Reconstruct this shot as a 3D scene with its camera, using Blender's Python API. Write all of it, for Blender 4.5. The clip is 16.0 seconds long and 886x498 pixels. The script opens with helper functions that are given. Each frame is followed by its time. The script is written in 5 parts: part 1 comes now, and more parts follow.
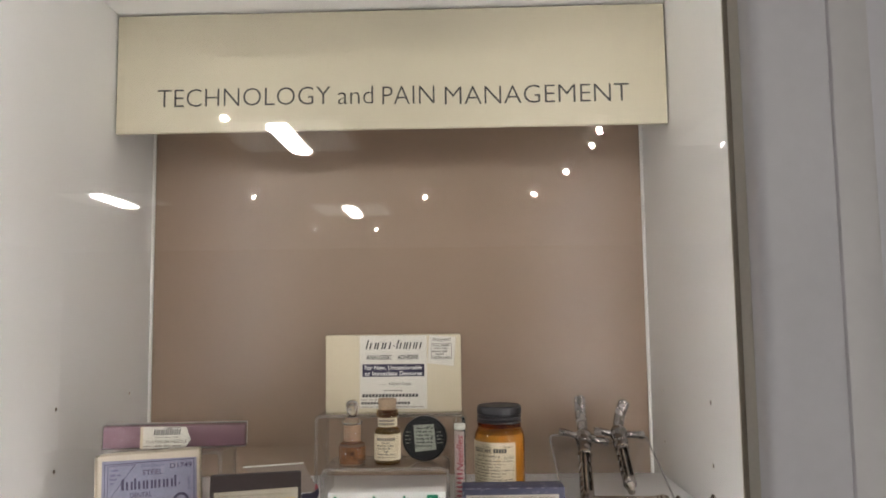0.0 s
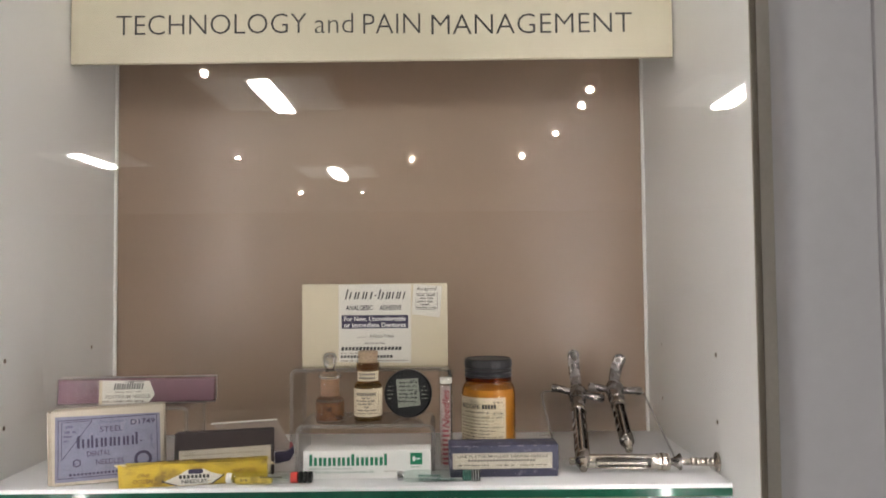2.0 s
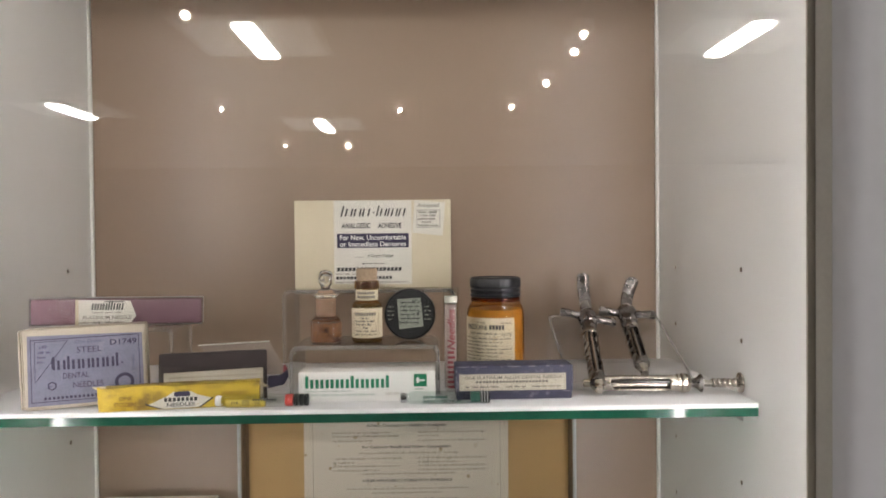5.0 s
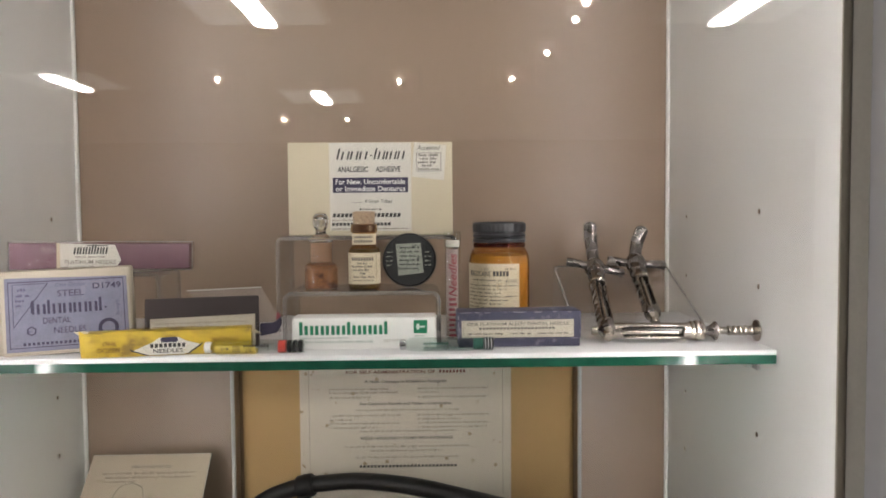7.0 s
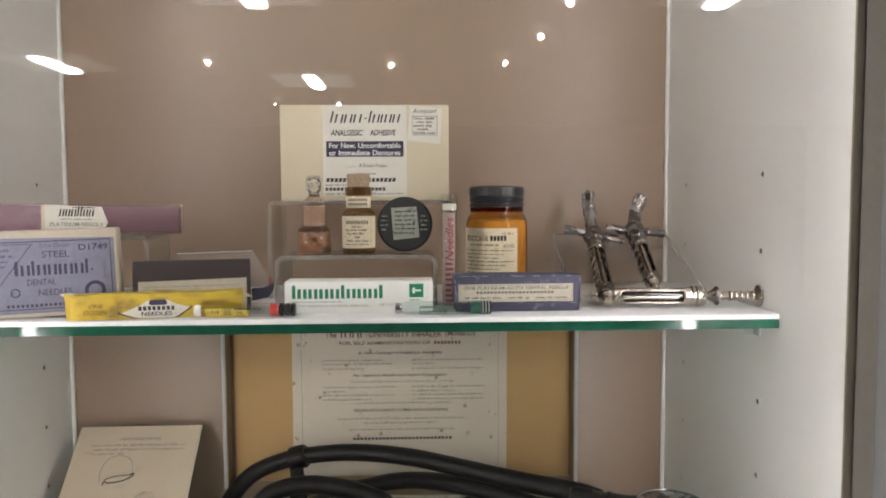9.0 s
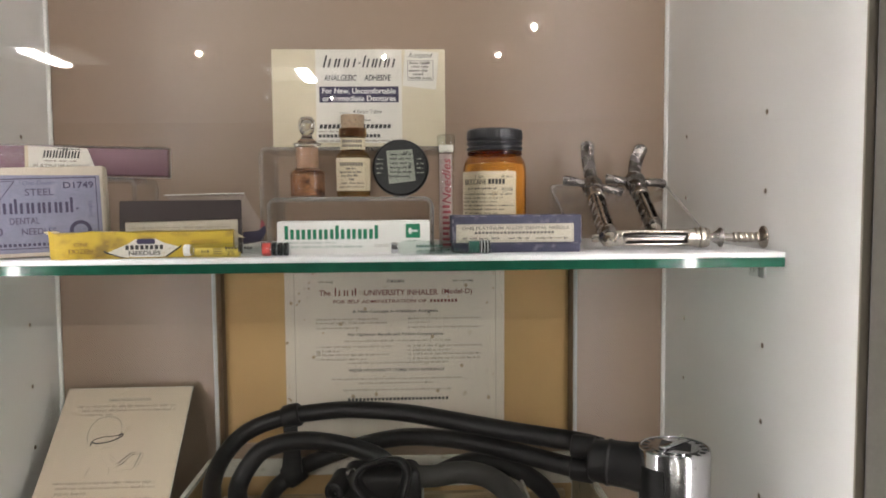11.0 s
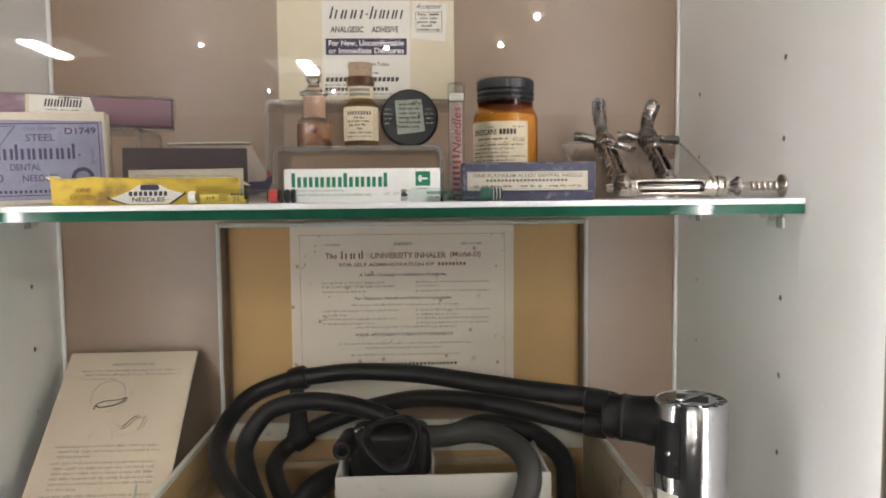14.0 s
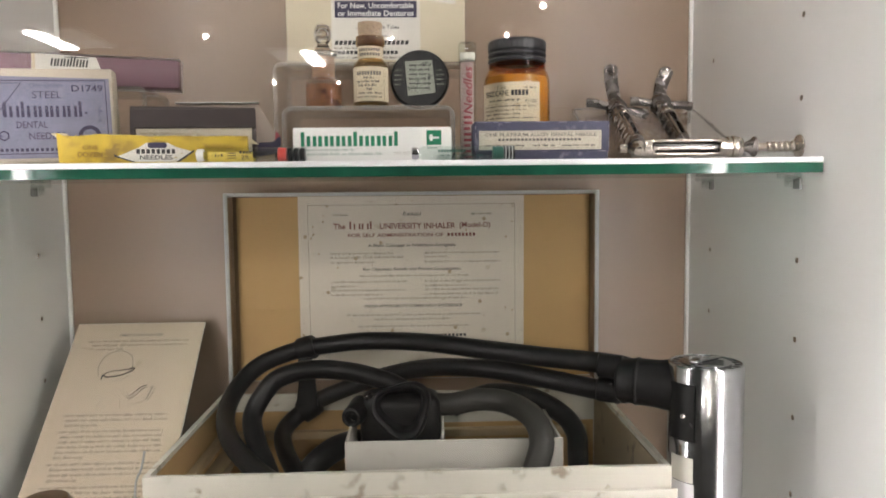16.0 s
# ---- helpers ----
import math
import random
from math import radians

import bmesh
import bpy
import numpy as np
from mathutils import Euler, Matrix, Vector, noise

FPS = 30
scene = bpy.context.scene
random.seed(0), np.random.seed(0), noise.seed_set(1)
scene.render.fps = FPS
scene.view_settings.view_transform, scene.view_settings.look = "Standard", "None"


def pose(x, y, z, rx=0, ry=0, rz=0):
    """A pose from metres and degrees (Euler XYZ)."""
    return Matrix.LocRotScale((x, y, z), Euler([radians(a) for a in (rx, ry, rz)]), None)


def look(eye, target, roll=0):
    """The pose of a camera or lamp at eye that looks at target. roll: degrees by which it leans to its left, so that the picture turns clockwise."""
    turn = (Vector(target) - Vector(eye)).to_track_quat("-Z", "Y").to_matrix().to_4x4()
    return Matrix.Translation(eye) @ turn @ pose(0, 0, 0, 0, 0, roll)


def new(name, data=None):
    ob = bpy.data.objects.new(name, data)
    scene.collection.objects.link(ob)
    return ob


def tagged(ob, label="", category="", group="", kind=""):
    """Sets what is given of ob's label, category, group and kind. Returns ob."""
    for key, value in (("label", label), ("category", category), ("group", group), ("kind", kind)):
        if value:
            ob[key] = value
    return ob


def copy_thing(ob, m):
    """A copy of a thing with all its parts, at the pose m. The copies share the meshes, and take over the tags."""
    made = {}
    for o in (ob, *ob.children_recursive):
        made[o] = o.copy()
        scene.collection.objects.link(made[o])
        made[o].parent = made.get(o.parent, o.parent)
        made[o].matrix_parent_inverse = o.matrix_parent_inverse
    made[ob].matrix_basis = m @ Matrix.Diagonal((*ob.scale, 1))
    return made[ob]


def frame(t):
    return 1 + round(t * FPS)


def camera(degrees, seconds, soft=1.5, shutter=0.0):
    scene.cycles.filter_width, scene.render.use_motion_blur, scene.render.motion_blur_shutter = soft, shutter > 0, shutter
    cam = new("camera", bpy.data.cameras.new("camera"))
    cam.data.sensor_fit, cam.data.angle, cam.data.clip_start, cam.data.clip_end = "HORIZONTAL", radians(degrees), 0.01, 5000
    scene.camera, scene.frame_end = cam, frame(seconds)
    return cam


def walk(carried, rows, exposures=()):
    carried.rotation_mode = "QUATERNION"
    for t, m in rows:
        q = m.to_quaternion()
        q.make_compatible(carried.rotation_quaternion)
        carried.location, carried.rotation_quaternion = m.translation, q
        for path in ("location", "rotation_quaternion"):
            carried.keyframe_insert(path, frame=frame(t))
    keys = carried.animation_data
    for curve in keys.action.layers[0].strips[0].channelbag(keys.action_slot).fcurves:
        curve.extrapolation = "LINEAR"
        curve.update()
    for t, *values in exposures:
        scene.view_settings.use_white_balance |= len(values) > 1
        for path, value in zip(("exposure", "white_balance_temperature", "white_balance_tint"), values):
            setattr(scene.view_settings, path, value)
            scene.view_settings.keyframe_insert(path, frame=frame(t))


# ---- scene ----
cam = camera(62.3, 16.0, soft=1.75)
PATH = [
    (0, (0.062, 0.006, 1.656), (0.032, 1.998, 1.83), -0.7),
    (0.5, (0.069, 0.014, 1.65), (0.046, 2.007, 1.808), -0.7),
    (1, (0.067, 0.026, 1.648), (0.087, 2.022, 1.78), -0.6),
    (1.5, (0.062, 0.043, 1.644), (0.087, 2.039, 1.756), -0.5),
    (2, (0.062, 0.058, 1.64), (0.067, 2.056, 1.721), -0.5),
    (2.5, (0.06, 0.072, 1.634), (0.079, 2.071, 1.686), -0.5),
    (3, (0.058, 0.08, 1.632), (0.072, 2.08, 1.664), -0.5),
    (3.5, (0.055, 0.086, 1.629), (0.086, 2.085, 1.645), -0.5),
    (4, (0.052, 0.092, 1.621), (0.091, 2.091, 1.621), -0.5),
    (6.5, (0.047, 0.122, 1.586), (0.088, 2.12, 1.506), -0.6),
    (7, (0.047, 0.13, 1.58), (0.09, 2.127, 1.485), -0.5),
    (7.5, (0.048, 0.135, 1.576), (0.101, 2.131, 1.464), -0.6),
    (8, (0.046, 0.137, 1.572), (0.107, 2.133, 1.451), -0.5),
    (8.5, (0.044, 0.139, 1.567), (0.107, 2.134, 1.442), -0.4),
    (9, (0.044, 0.141, 1.563), (0.109, 2.135, 1.434), -0.3),
    (11.5, (0.04, 0.155, 1.517), (0.126, 2.148, 1.381), -0.5),
    (12, (0.039, 0.158, 1.511), (0.121, 2.151, 1.371), -0.5),
    (12.5, (0.039, 0.16, 1.503), (0.12, 2.153, 1.361), -0.5),
    (13, (0.039, 0.16, 1.501), (0.123, 2.153, 1.354), -0.5),
    (13.5, (0.037, 0.159, 1.499), (0.12, 2.152, 1.357), -0.6),
    (14, (0.036, 0.161, 1.495), (0.115, 2.154, 1.351), -0.6),
    (14.5, (0.035, 0.164, 1.49), (0.109, 2.157, 1.345), -0.7),
    (15, (0.034, 0.164, 1.485), (0.104, 2.158, 1.339), -0.6),
    (15.5, (0.032, 0.165, 1.48), (0.101, 2.158, 1.326), -0.7),
    (16, (0.032, 0.166, 1.474), (0.098, 2.159, 1.315), -0.6),
]
walk(cam, [(t, look(eye, target, roll)) for t, eye, target, roll in PATH], [(0, -0.22), (4, -0.12), (9, -0.09), (12.5, 0.01), (16, 0.07)])

# ---- light: a closed museum room, recessed tube lights and small downlights behind the viewer ----
scene.view_settings.exposure = 0.0
world = bpy.data.worlds.new("room_dark")
world.use_nodes = True
world.node_tree.nodes["Background"].inputs[0].default_value = (0.9, 0.93, 1.0, 1)
world.node_tree.nodes["Background"].inputs[1].default_value = 0.02
scene.world = world
TUBE_POWER, SPOT_POWER, STRIP_POWER = 185.0, 650.0, 38.5


# ---- materials ----
def shader(name):
    m = bpy.data.materials.new(name)
    m.use_nodes = True
    nt = m.node_tree
    return m, nt, nt.nodes["Principled BSDF"]


def mat(name, color, rough=0.5, metal=0.0, var=0.10, scale=60.0, bump=0.05, bscale=500.0, coat=0.0, stain=None, amount=0.0, sscale=40.0, stretch=None):
    """A surface with fine grain, broad tone changes, relief and, if given, stains of another colour."""
    m, nt, b = shader(name)
    n, l = nt.nodes, nt.links
    co = n.new("ShaderNodeTexCoord")
    src = co.outputs["Object"]
    if stretch:
        mp = n.new("ShaderNodeMapping")
        mp.inputs["Scale"].default_value = stretch
        l.new(src, mp.inputs["Vector"])
        src = mp.outputs["Vector"]
    tones = []
    for s, d in ((scale, 4.0), (scale * 7.0, 3.0)):
        t = n.new("ShaderNodeTexNoise")
        t.inputs["Scale"].default_value, t.inputs["Detail"].default_value = s, d
        l.new(src, t.inputs["Vector"])
        tones.append(t.outputs["Fac"])
    mixed = n.new("ShaderNodeMath")
    mixed.operation = "ADD"
    l.new(tones[0], mixed.inputs[0]), l.new(tones[1], mixed.inputs[1])
    ramp = n.new("ShaderNodeMapRange")
    ramp.inputs["From Min"].default_value, ramp.inputs["From Max"].default_value = 0.6, 1.4
    ramp.inputs["To Min"].default_value, ramp.inputs["To Max"].default_value = 1 - var, 1 + var
    l.new(mixed.outputs[0], ramp.inputs["Value"])
    mul = n.new("ShaderNodeVectorMath")
    mul.operation = "SCALE"
    mul.inputs[0].default_value = color
    l.new(ramp.outputs[0], mul.inputs["Scale"])
    out = mul.outputs[0]
    if stain:
        t = n.new("ShaderNodeTexNoise")
        t.inputs["Scale"].default_value, t.inputs["Detail"].default_value = sscale, 5.0
        l.new(src, t.inputs["Vector"])
        r = n.new("ShaderNodeMapRange")
        r.inputs["From Min"].default_value, r.inputs["From Max"].default_value = 0.72 - amount, 0.86 - amount
        l.new(t.outputs["Fac"], r.inputs["Value"])
        mx = n.new("ShaderNodeMix")
        mx.data_type = "RGBA"
        l.new(r.outputs[0], mx.inputs["Factor"])
        l.new(out, mx.inputs["A"])
        mx.inputs["B"].default_value = (*stain, 1)
        out = mx.outputs["Result"]
    l.new(out, b.inputs["Base Color"])
    b.inputs["Roughness"].default_value, b.inputs["Metallic"].default_value = rough, metal
    b.inputs["Coat Weight"].default_value = coat
    rr = n.new("ShaderNodeMapRange")
    rr.inputs["To Min"].default_value, rr.inputs["To Max"].default_value = max(0.02, rough * 0.85), min(1.0, rough * 1.15)
    l.new(tones[0], rr.inputs["Value"]), l.new(rr.outputs[0], b.inputs["Roughness"])
    if bump:
        t = n.new("ShaderNodeTexNoise")
        t.inputs["Scale"].default_value, t.inputs["Detail"].default_value = bscale, 3.0
        l.new(src, t.inputs["Vector"])
        bp = n.new("ShaderNodeBump")
        bp.inputs["Strength"].default_value, bp.inputs["Distance"].default_value = bump, 0.001
        l.new(t.outputs["Fac"], bp.inputs["Height"]), l.new(bp.outputs[0], b.inputs["Normal"])
    return m


def clear(name, tint=(1, 1, 1), ior=1.45, rough=0.0):
    """Thin clear glass or plastic: tinted see-through, with gloss by Fresnel."""
    m, nt, b = shader(name)
    n, l = nt.nodes, nt.links
    n.remove(b)
    tr, gl, lw, p5, fr, mx = (n.new("ShaderNode" + k) for k in ("BsdfTransparent", "BsdfGlossy", "LayerWeight", "Math", "MapRange", "MixShader"))
    tr.inputs["Color"].default_value = (*tint, 1)
    gl.inputs["Roughness"].default_value = rough
    lw.inputs["Blend"].default_value = 0.5
    p5.operation, p5.inputs[1].default_value = "POWER", 5.0
    fr.inputs["To Min"].default_value = ((ior - 1) / (ior + 1)) ** 2
    l.new(lw.outputs["Facing"], p5.inputs[0]), l.new(p5.outputs[0], fr.inputs["Value"])
    l.new(fr.outputs[0], mx.inputs[0]), l.new(tr.outputs[0], mx.inputs[1]), l.new(gl.outputs[0], mx.inputs[2])
    l.new(mx.outputs[0], n["Material Output"].inputs["Surface"])
    return m


def cloudy(name, color, cover):
    """Translucent plastic or thin paper: part see-through, part diffuse."""
    m, nt, b = shader(name)
    n, l = nt.nodes, nt.links
    b.inputs["Base Color"].default_value, b.inputs["Roughness"].default_value = (*color, 1), 0.25
    tr, mx, no, rg = (n.new("ShaderNode" + k) for k in ("BsdfTransparent", "MixShader", "TexNoise", "MapRange"))
    no.inputs["Scale"].default_value = 90.0
    rg.inputs["To Min"].default_value, rg.inputs["To Max"].default_value = cover * 0.6, min(1.0, cover * 1.4)
    l.new(no.outputs["Fac"], rg.inputs["Value"]), l.new(rg.outputs[0], mx.inputs[0])
    l.new(tr.outputs[0], mx.inputs[1]), l.new(b.outputs[0], mx.inputs[2])
    l.new(mx.outputs[0], n["Material Output"].inputs["Surface"])
    return m


def glow(name, color, power):
    m, nt, b = shader(name)
    b.inputs["Base Color"].default_value = (0.8, 0.8, 0.8, 1)
    b.inputs["Emission Color"].default_value = (*color, 1)
    b.inputs["Emission Strength"].default_value = power
    return m


M = dict(
    melamine=mat("white_melamine", (0.835, 0.832, 0.815), 0.42, var=0.03, scale=8, bump=0.04, bscale=900),
    melamine_edge=mat("white_edge_band", (0.80, 0.79, 0.76), 0.35, var=0.03, scale=20, bump=0.02),
    taupe=mat("taupe_paint", (0.272, 0.195, 0.138), 0.345, var=0.025, scale=2.0, bump=0.0, bscale=1200),
    cream_board=mat("cream_sign_board", (0.575, 0.53, 0.40), 0.55, var=0.03, scale=12, bump=0.04, bscale=1500),
    ink=mat("black_ink", (0.03, 0.028, 0.03), 0.6, var=0.1),
    grey_metal=mat("grey_painted_frame", (0.79, 0.785, 0.85), 0.42, 0.0, var=0.03, scale=14, bump=0.02),
    light_frame=mat("pale_grey_frame", (0.80, 0.785, 0.815), 0.45, var=0.03, scale=14, bump=0.02),
    seal=mat("beige_rubber_seal", (0.60, 0.57, 0.53), 0.5, var=0.06, scale=60),
    seal_dark=mat("brown_seal_lip", (0.31, 0.265, 0.215), 0.5, var=0.06, scale=60),
    room_wall=mat("room_wall_paint", (0.09, 0.088, 0.088), 0.7, var=0.04, scale=3, bump=0.05),
    room_ceiling=mat("room_ceiling_paint", (0.34, 0.33, 0.31), 0.8, var=0.04, scale=3, bump=0.05),
    carpet=mat("dark_carpet", (0.05, 0.045, 0.042), 0.95, var=0.2, scale=60, bump=0.3),
    tube=glow("tube_light", (1.0, 0.96, 0.90), TUBE_POWER),
    spot=glow("spot_light", (1.0, 0.90, 0.76), SPOT_POWER),
    strip=glow("led_strip", (1.0, 0.945, 0.925), STRIP_POWER * 1.13),
    # west strip: power set lower to darken the west side of the case
    strip_dim=glow("dimmer_led_strip", (1.0, 0.945, 0.925), STRIP_POWER * 0.90),
    louvre=glow("dim_lit_louvre", (1.0, 0.97, 0.93), 0.7),
    fitting=mat("white_fitting", (0.7, 0.7, 0.7), 0.4, var=0.03),
    pane=clear("door_glass", (0.985, 0.99, 0.985), 1.5),
    acrylic=clear("clear_acrylic", (0.98, 0.98, 0.98), 1.46, 0.05),
    acrylic_edge=mat("acrylic_cut_edge", (0.44, 0.44, 0.435), 0.25, var=0.1, scale=90, bump=0.1),
    soft_edge=cloudy("cloudy_acrylic_edge", (0.72, 0.69, 0.65), 0.11),
    # paler colour stands in for the highlights on acrylic edges
    highlight_edge=cloudy("acrylic_edge_highlight", (0.82, 0.80, 0.77), 0.18),
    thin_leaf=cloudy("thin_paper_leaf", (0.56, 0.46, 0.40), 0.55),
    sheet=mat("white_liner", (0.74, 0.74, 0.755), 0.38, var=0.02, scale=14, bump=0.02),
    amber=clear("amber_glass", (0.88, 0.62, 0.27), 1.5, 0.02),
    olive=clear("olive_brown_glass", (0.80, 0.62, 0.36), 1.5, 0.02),
    amber_thick=clear("dark_amber_glass", (0.45, 0.13, 0.02), 1.5, 0.02),
    liquid=mat("brown_residue", (0.36, 0.160, 0.065), 0.3, var=0.4, scale=220, stain=(0.12, 0.052, 0.028), amount=0.19, sscale=150),
    liquid_dark=mat("dark_dried_residue", (0.07, 0.03, 0.03), 0.35, var=0.4, scale=300),
    pale_residue=mat("pale_neck_residue", (0.62, 0.40, 0.27), 0.4, var=0.25, scale=160),
    powder=mat("yellowed_powder", (0.47, 0.355, 0.19), 0.85, var=0.15, scale=160, bump=0.2),
    cork=mat("cork", (0.34, 0.25, 0.165), 0.85, var=0.3, scale=400, bump=0.5, bscale=900, stain=(0.12, 0.07, 0.04), amount=0.12, sscale=500),
    label=mat("aged_paper_label", (0.57, 0.495, 0.355), 0.75, var=0.08, scale=90, stain=(0.42, 0.30, 0.16), amount=0.06, sscale=110),
    white_label=mat("white_paper_label", (0.64, 0.615, 0.555), 0.65, var=0.05, scale=60),
    cream_card=mat("aged_cream_card", (0.575, 0.51, 0.375), 0.65, var=0.06, scale=30, stain=(0.55, 0.44, 0.27), amount=0.07, sscale=22),
    paper=mat("foxed_paper", (0.59, 0.525, 0.445), 0.8, var=0.05, scale=40, stain=(0.40, 0.33, 0.25), amount=0.07, sscale=120),
    pamphlet=mat("yellowed_pamphlet", (0.60, 0.50, 0.385), 0.8, var=0.07, scale=30, stain=(0.45, 0.37, 0.26), amount=0.08, sscale=60),
    kraft=mat("tan_lining_paper", (0.435, 0.275, 0.115), 0.7, var=0.06, scale=25, stain=(0.30, 0.18, 0.08), amount=0.02, sscale=28),
    kraft_dark=mat("brown_lining_edge", (0.21, 0.135, 0.075), 0.7, var=0.1, scale=40),
    old_white=mat("mottled_white_board", (0.53, 0.505, 0.44), 0.7, var=0.08, scale=40, stain=(0.27, 0.23, 0.175), amount=0.15, sscale=95),
    grey_board=mat("grey_board_rim", (0.42, 0.42, 0.405), 0.6, var=0.1, scale=60),
    rubber=mat("black_rubber", (0.0045, 0.0042, 0.0046), 0.42, var=0.25, scale=70, bump=0.12, bscale=600, stain=(0.020, 0.019, 0.018), amount=0.10, sscale=60),
    grey_rubber=mat("perished_grey_rubber", (0.023, 0.0215, 0.018), 0.6, var=0.2, scale=60, bump=0.15, bscale=500),
    chrome=mat("worn_chrome", (0.53, 0.53, 0.55), 0.13, 1.0, var=0.08, scale=120, bump=0.04, bscale=420, stain=(0.20, 0.19, 0.18), amount=0.075, sscale=240),
    steel=mat("tarnished_silver_plate", (0.46, 0.42, 0.37), 0.24, 1.0, var=0.22, scale=130, bump=0.06, bscale=500, stain=(0.16, 0.125, 0.09), amount=0.09, sscale=140),
    steel_dark=mat("dark_nickel", (0.23, 0.21, 0.20), 0.27, 1.0, var=0.3, scale=130, bump=0.08, bscale=500, stain=(0.10, 0.075, 0.05), amount=0.12, sscale=120),
    dark_glass=mat("dark_glass_tube", (0.03, 0.025, 0.022), 0.12, var=0.2, coat=0.5),
    black=mat("black_lacquer", (0.012, 0.012, 0.0135), 0.30, var=0.3, scale=180, stain=(0.06, 0.06, 0.06), amount=0.08, sscale=150),
    black_cap=mat("worn_black_cap", (0.013, 0.013, 0.016), 0.40, var=0.3, scale=120, stain=(0.06, 0.06, 0.065), amount=0.09, sscale=130),
    tin_label=mat("worn_silver_green_print", (0.23, 0.245, 0.205), 0.45, var=0.35, scale=260, stain=(0.05, 0.055, 0.05), amount=0.18, sscale=260),
    yellow=mat("yellow_card", (0.52, 0.365, 0.03), 0.5, var=0.14, scale=70, stain=(0.24, 0.155, 0.03), amount=0.20, sscale=60),
    yellow_film=mat("yellow_label", (0.60, 0.46, 0.08), 0.35, var=0.06, scale=90),
    purple=mat("purple_paper", (0.190, 0.112, 0.134), 0.6, var=0.10, scale=60, stain=(0.30, 0.19, 0.23), amount=0.14, sscale=50),
    purple_case=clear("clear_case", (0.95, 0.91, 0.93), 1.35, 0.30),
    lilac=mat("lilac_label", (0.165, 0.165, 0.228), 0.6, var=0.20, scale=130, stain=(0.235, 0.225, 0.265), amount=0.12, sscale=60),
    navy=mat("navy_ink", (0.028, 0.022, 0.058), 0.6, var=0.15),
    blue_box=mat("worn_blue_cloth_paper", (0.043, 0.043, 0.080), 0.65, var=0.22, scale=120, bump=0.15, bscale=900, stain=(0.16, 0.155, 0.20), amount=0.13, sscale=140),
    rubbed_blue=mat("rubbed_blue_paper", (0.22, 0.21, 0.25), 0.7, var=0.2, scale=200),
    brown_case=mat("dark_brown_leatherette", (0.026, 0.0155, 0.0165), 0.5, var=0.2, scale=120, bump=0.2, bscale=900),
    green_ink=mat("green_ink", (0.0, 0.19, 0.09), 0.5, var=0.05),
    red_ink=mat("red_ink", (0.27, 0.04, 0.055), 0.5, var=0.12),
    brown_ink=mat("faded_red_brown_ink", (0.16, 0.045, 0.035), 0.7, var=0.2),
    grey_ink=mat("faded_grey_ink", (0.22, 0.20, 0.17), 0.7, var=0.25, scale=300),
    box_ink=mat("dark_worn_print", (0.10, 0.09, 0.085), 0.7, var=0.3, scale=300),
    pale_ink=mat("faint_ink", (0.34, 0.285, 0.225), 0.7, var=0.2, scale=300),
    text_ink=mat("worn_text_ink", (0.30, 0.265, 0.225), 0.7, var=0.35, scale=300),
    lilac_ink=mat("faded_violet_ink", (0.075, 0.07, 0.13), 0.7, var=0.2),
    ochre_ink=mat("brown_print_on_yellow", (0.24, 0.135, 0.015), 0.6, var=0.3, scale=200),
    scuff=mat("rubbed_card", (0.40, 0.275, 0.04), 0.6, var=0.3, scale=300),
    mint_ink=mat("small_grey_green_print", (0.40, 0.47, 0.43), 0.6, var=0.1),
    dark_contents=mat("dark_brown_contents", (0.085, 0.065, 0.035), 0.6, var=0.3, scale=150),
    pink_paper=mat("pinkish_rolled_paper", (0.42, 0.33, 0.31), 0.7, var=0.15, scale=120),
    white_ink=mat("white_ink", (0.75, 0.73, 0.70), 0.6, var=0.03),
    white_card=mat("white_card", (0.78, 0.77, 0.75), 0.45, var=0.03, scale=40),
    red_plug=mat("red_rubber_plug", (0.62, 0.06, 0.045), 0.45, var=0.08),
    pink=mat("pink_print", (0.50, 0.17, 0.20), 0.6, var=0.25, scale=200),
    vial=clear("clear_vial_glass", (0.93, 0.95, 0.94), 1.48, 0.02),
    vial_green=clear("greenish_vial_glass", (0.90, 0.94, 0.925), 1.48, 0.02),
    dark_green=mat("dark_green_print", (0.02, 0.10, 0.075), 0.5, var=0.1),
    brown=mat("dark_brown_glaze", (0.09, 0.05, 0.02), 0.3, var=0.2),
    box_card=mat("grubby_cream_card", (0.43, 0.375, 0.30), 0.7, var=0.1, scale=60, stain=(0.36, 0.29, 0.2), amount=0.10, sscale=60),
    grey_label=mat("greyed_paper_label", (0.50, 0.455, 0.37), 0.75, var=0.1, scale=90, stain=(0.33, 0.28, 0.2), amount=0.08, sscale=120),
    insert_card=mat("white_insert_card", (0.42, 0.40, 0.36), 0.65, var=0.05, scale=40, stain=(0.24, 0.21, 0.17), amount=0.085, sscale=110),
    # tan lining with grime, its base colour darkened for the shade inside the box
    shaded_grimy_lining=mat("grimy_lining_with_shade", (0.31, 0.245, 0.16), 0.75, var=0.12, scale=40, stain=(0.14, 0.11, 0.08), amount=0.12, sscale=70),
    foxing=mat("brown_foxing", (0.34, 0.26, 0.175), 0.85, var=0.3, scale=500),
    chipboard=mat("raw_chipboard", (0.34, 0.28, 0.22), 0.9, var=0.3, scale=600),
    wood=mat("pale_wood_strip", (0.42, 0.31, 0.18), 0.65, var=0.15, scale=50, stretch=(1, 0.1, 1)),
)
solid = mat("solid_clear_glass", (0.97, 0.95, 0.92), 0.03, var=0.02, scale=30, bump=0.0)
solid.node_tree.nodes["Principled BSDF"].inputs["Transmission Weight"].default_value = 1.0
M["solid_glass"] = solid
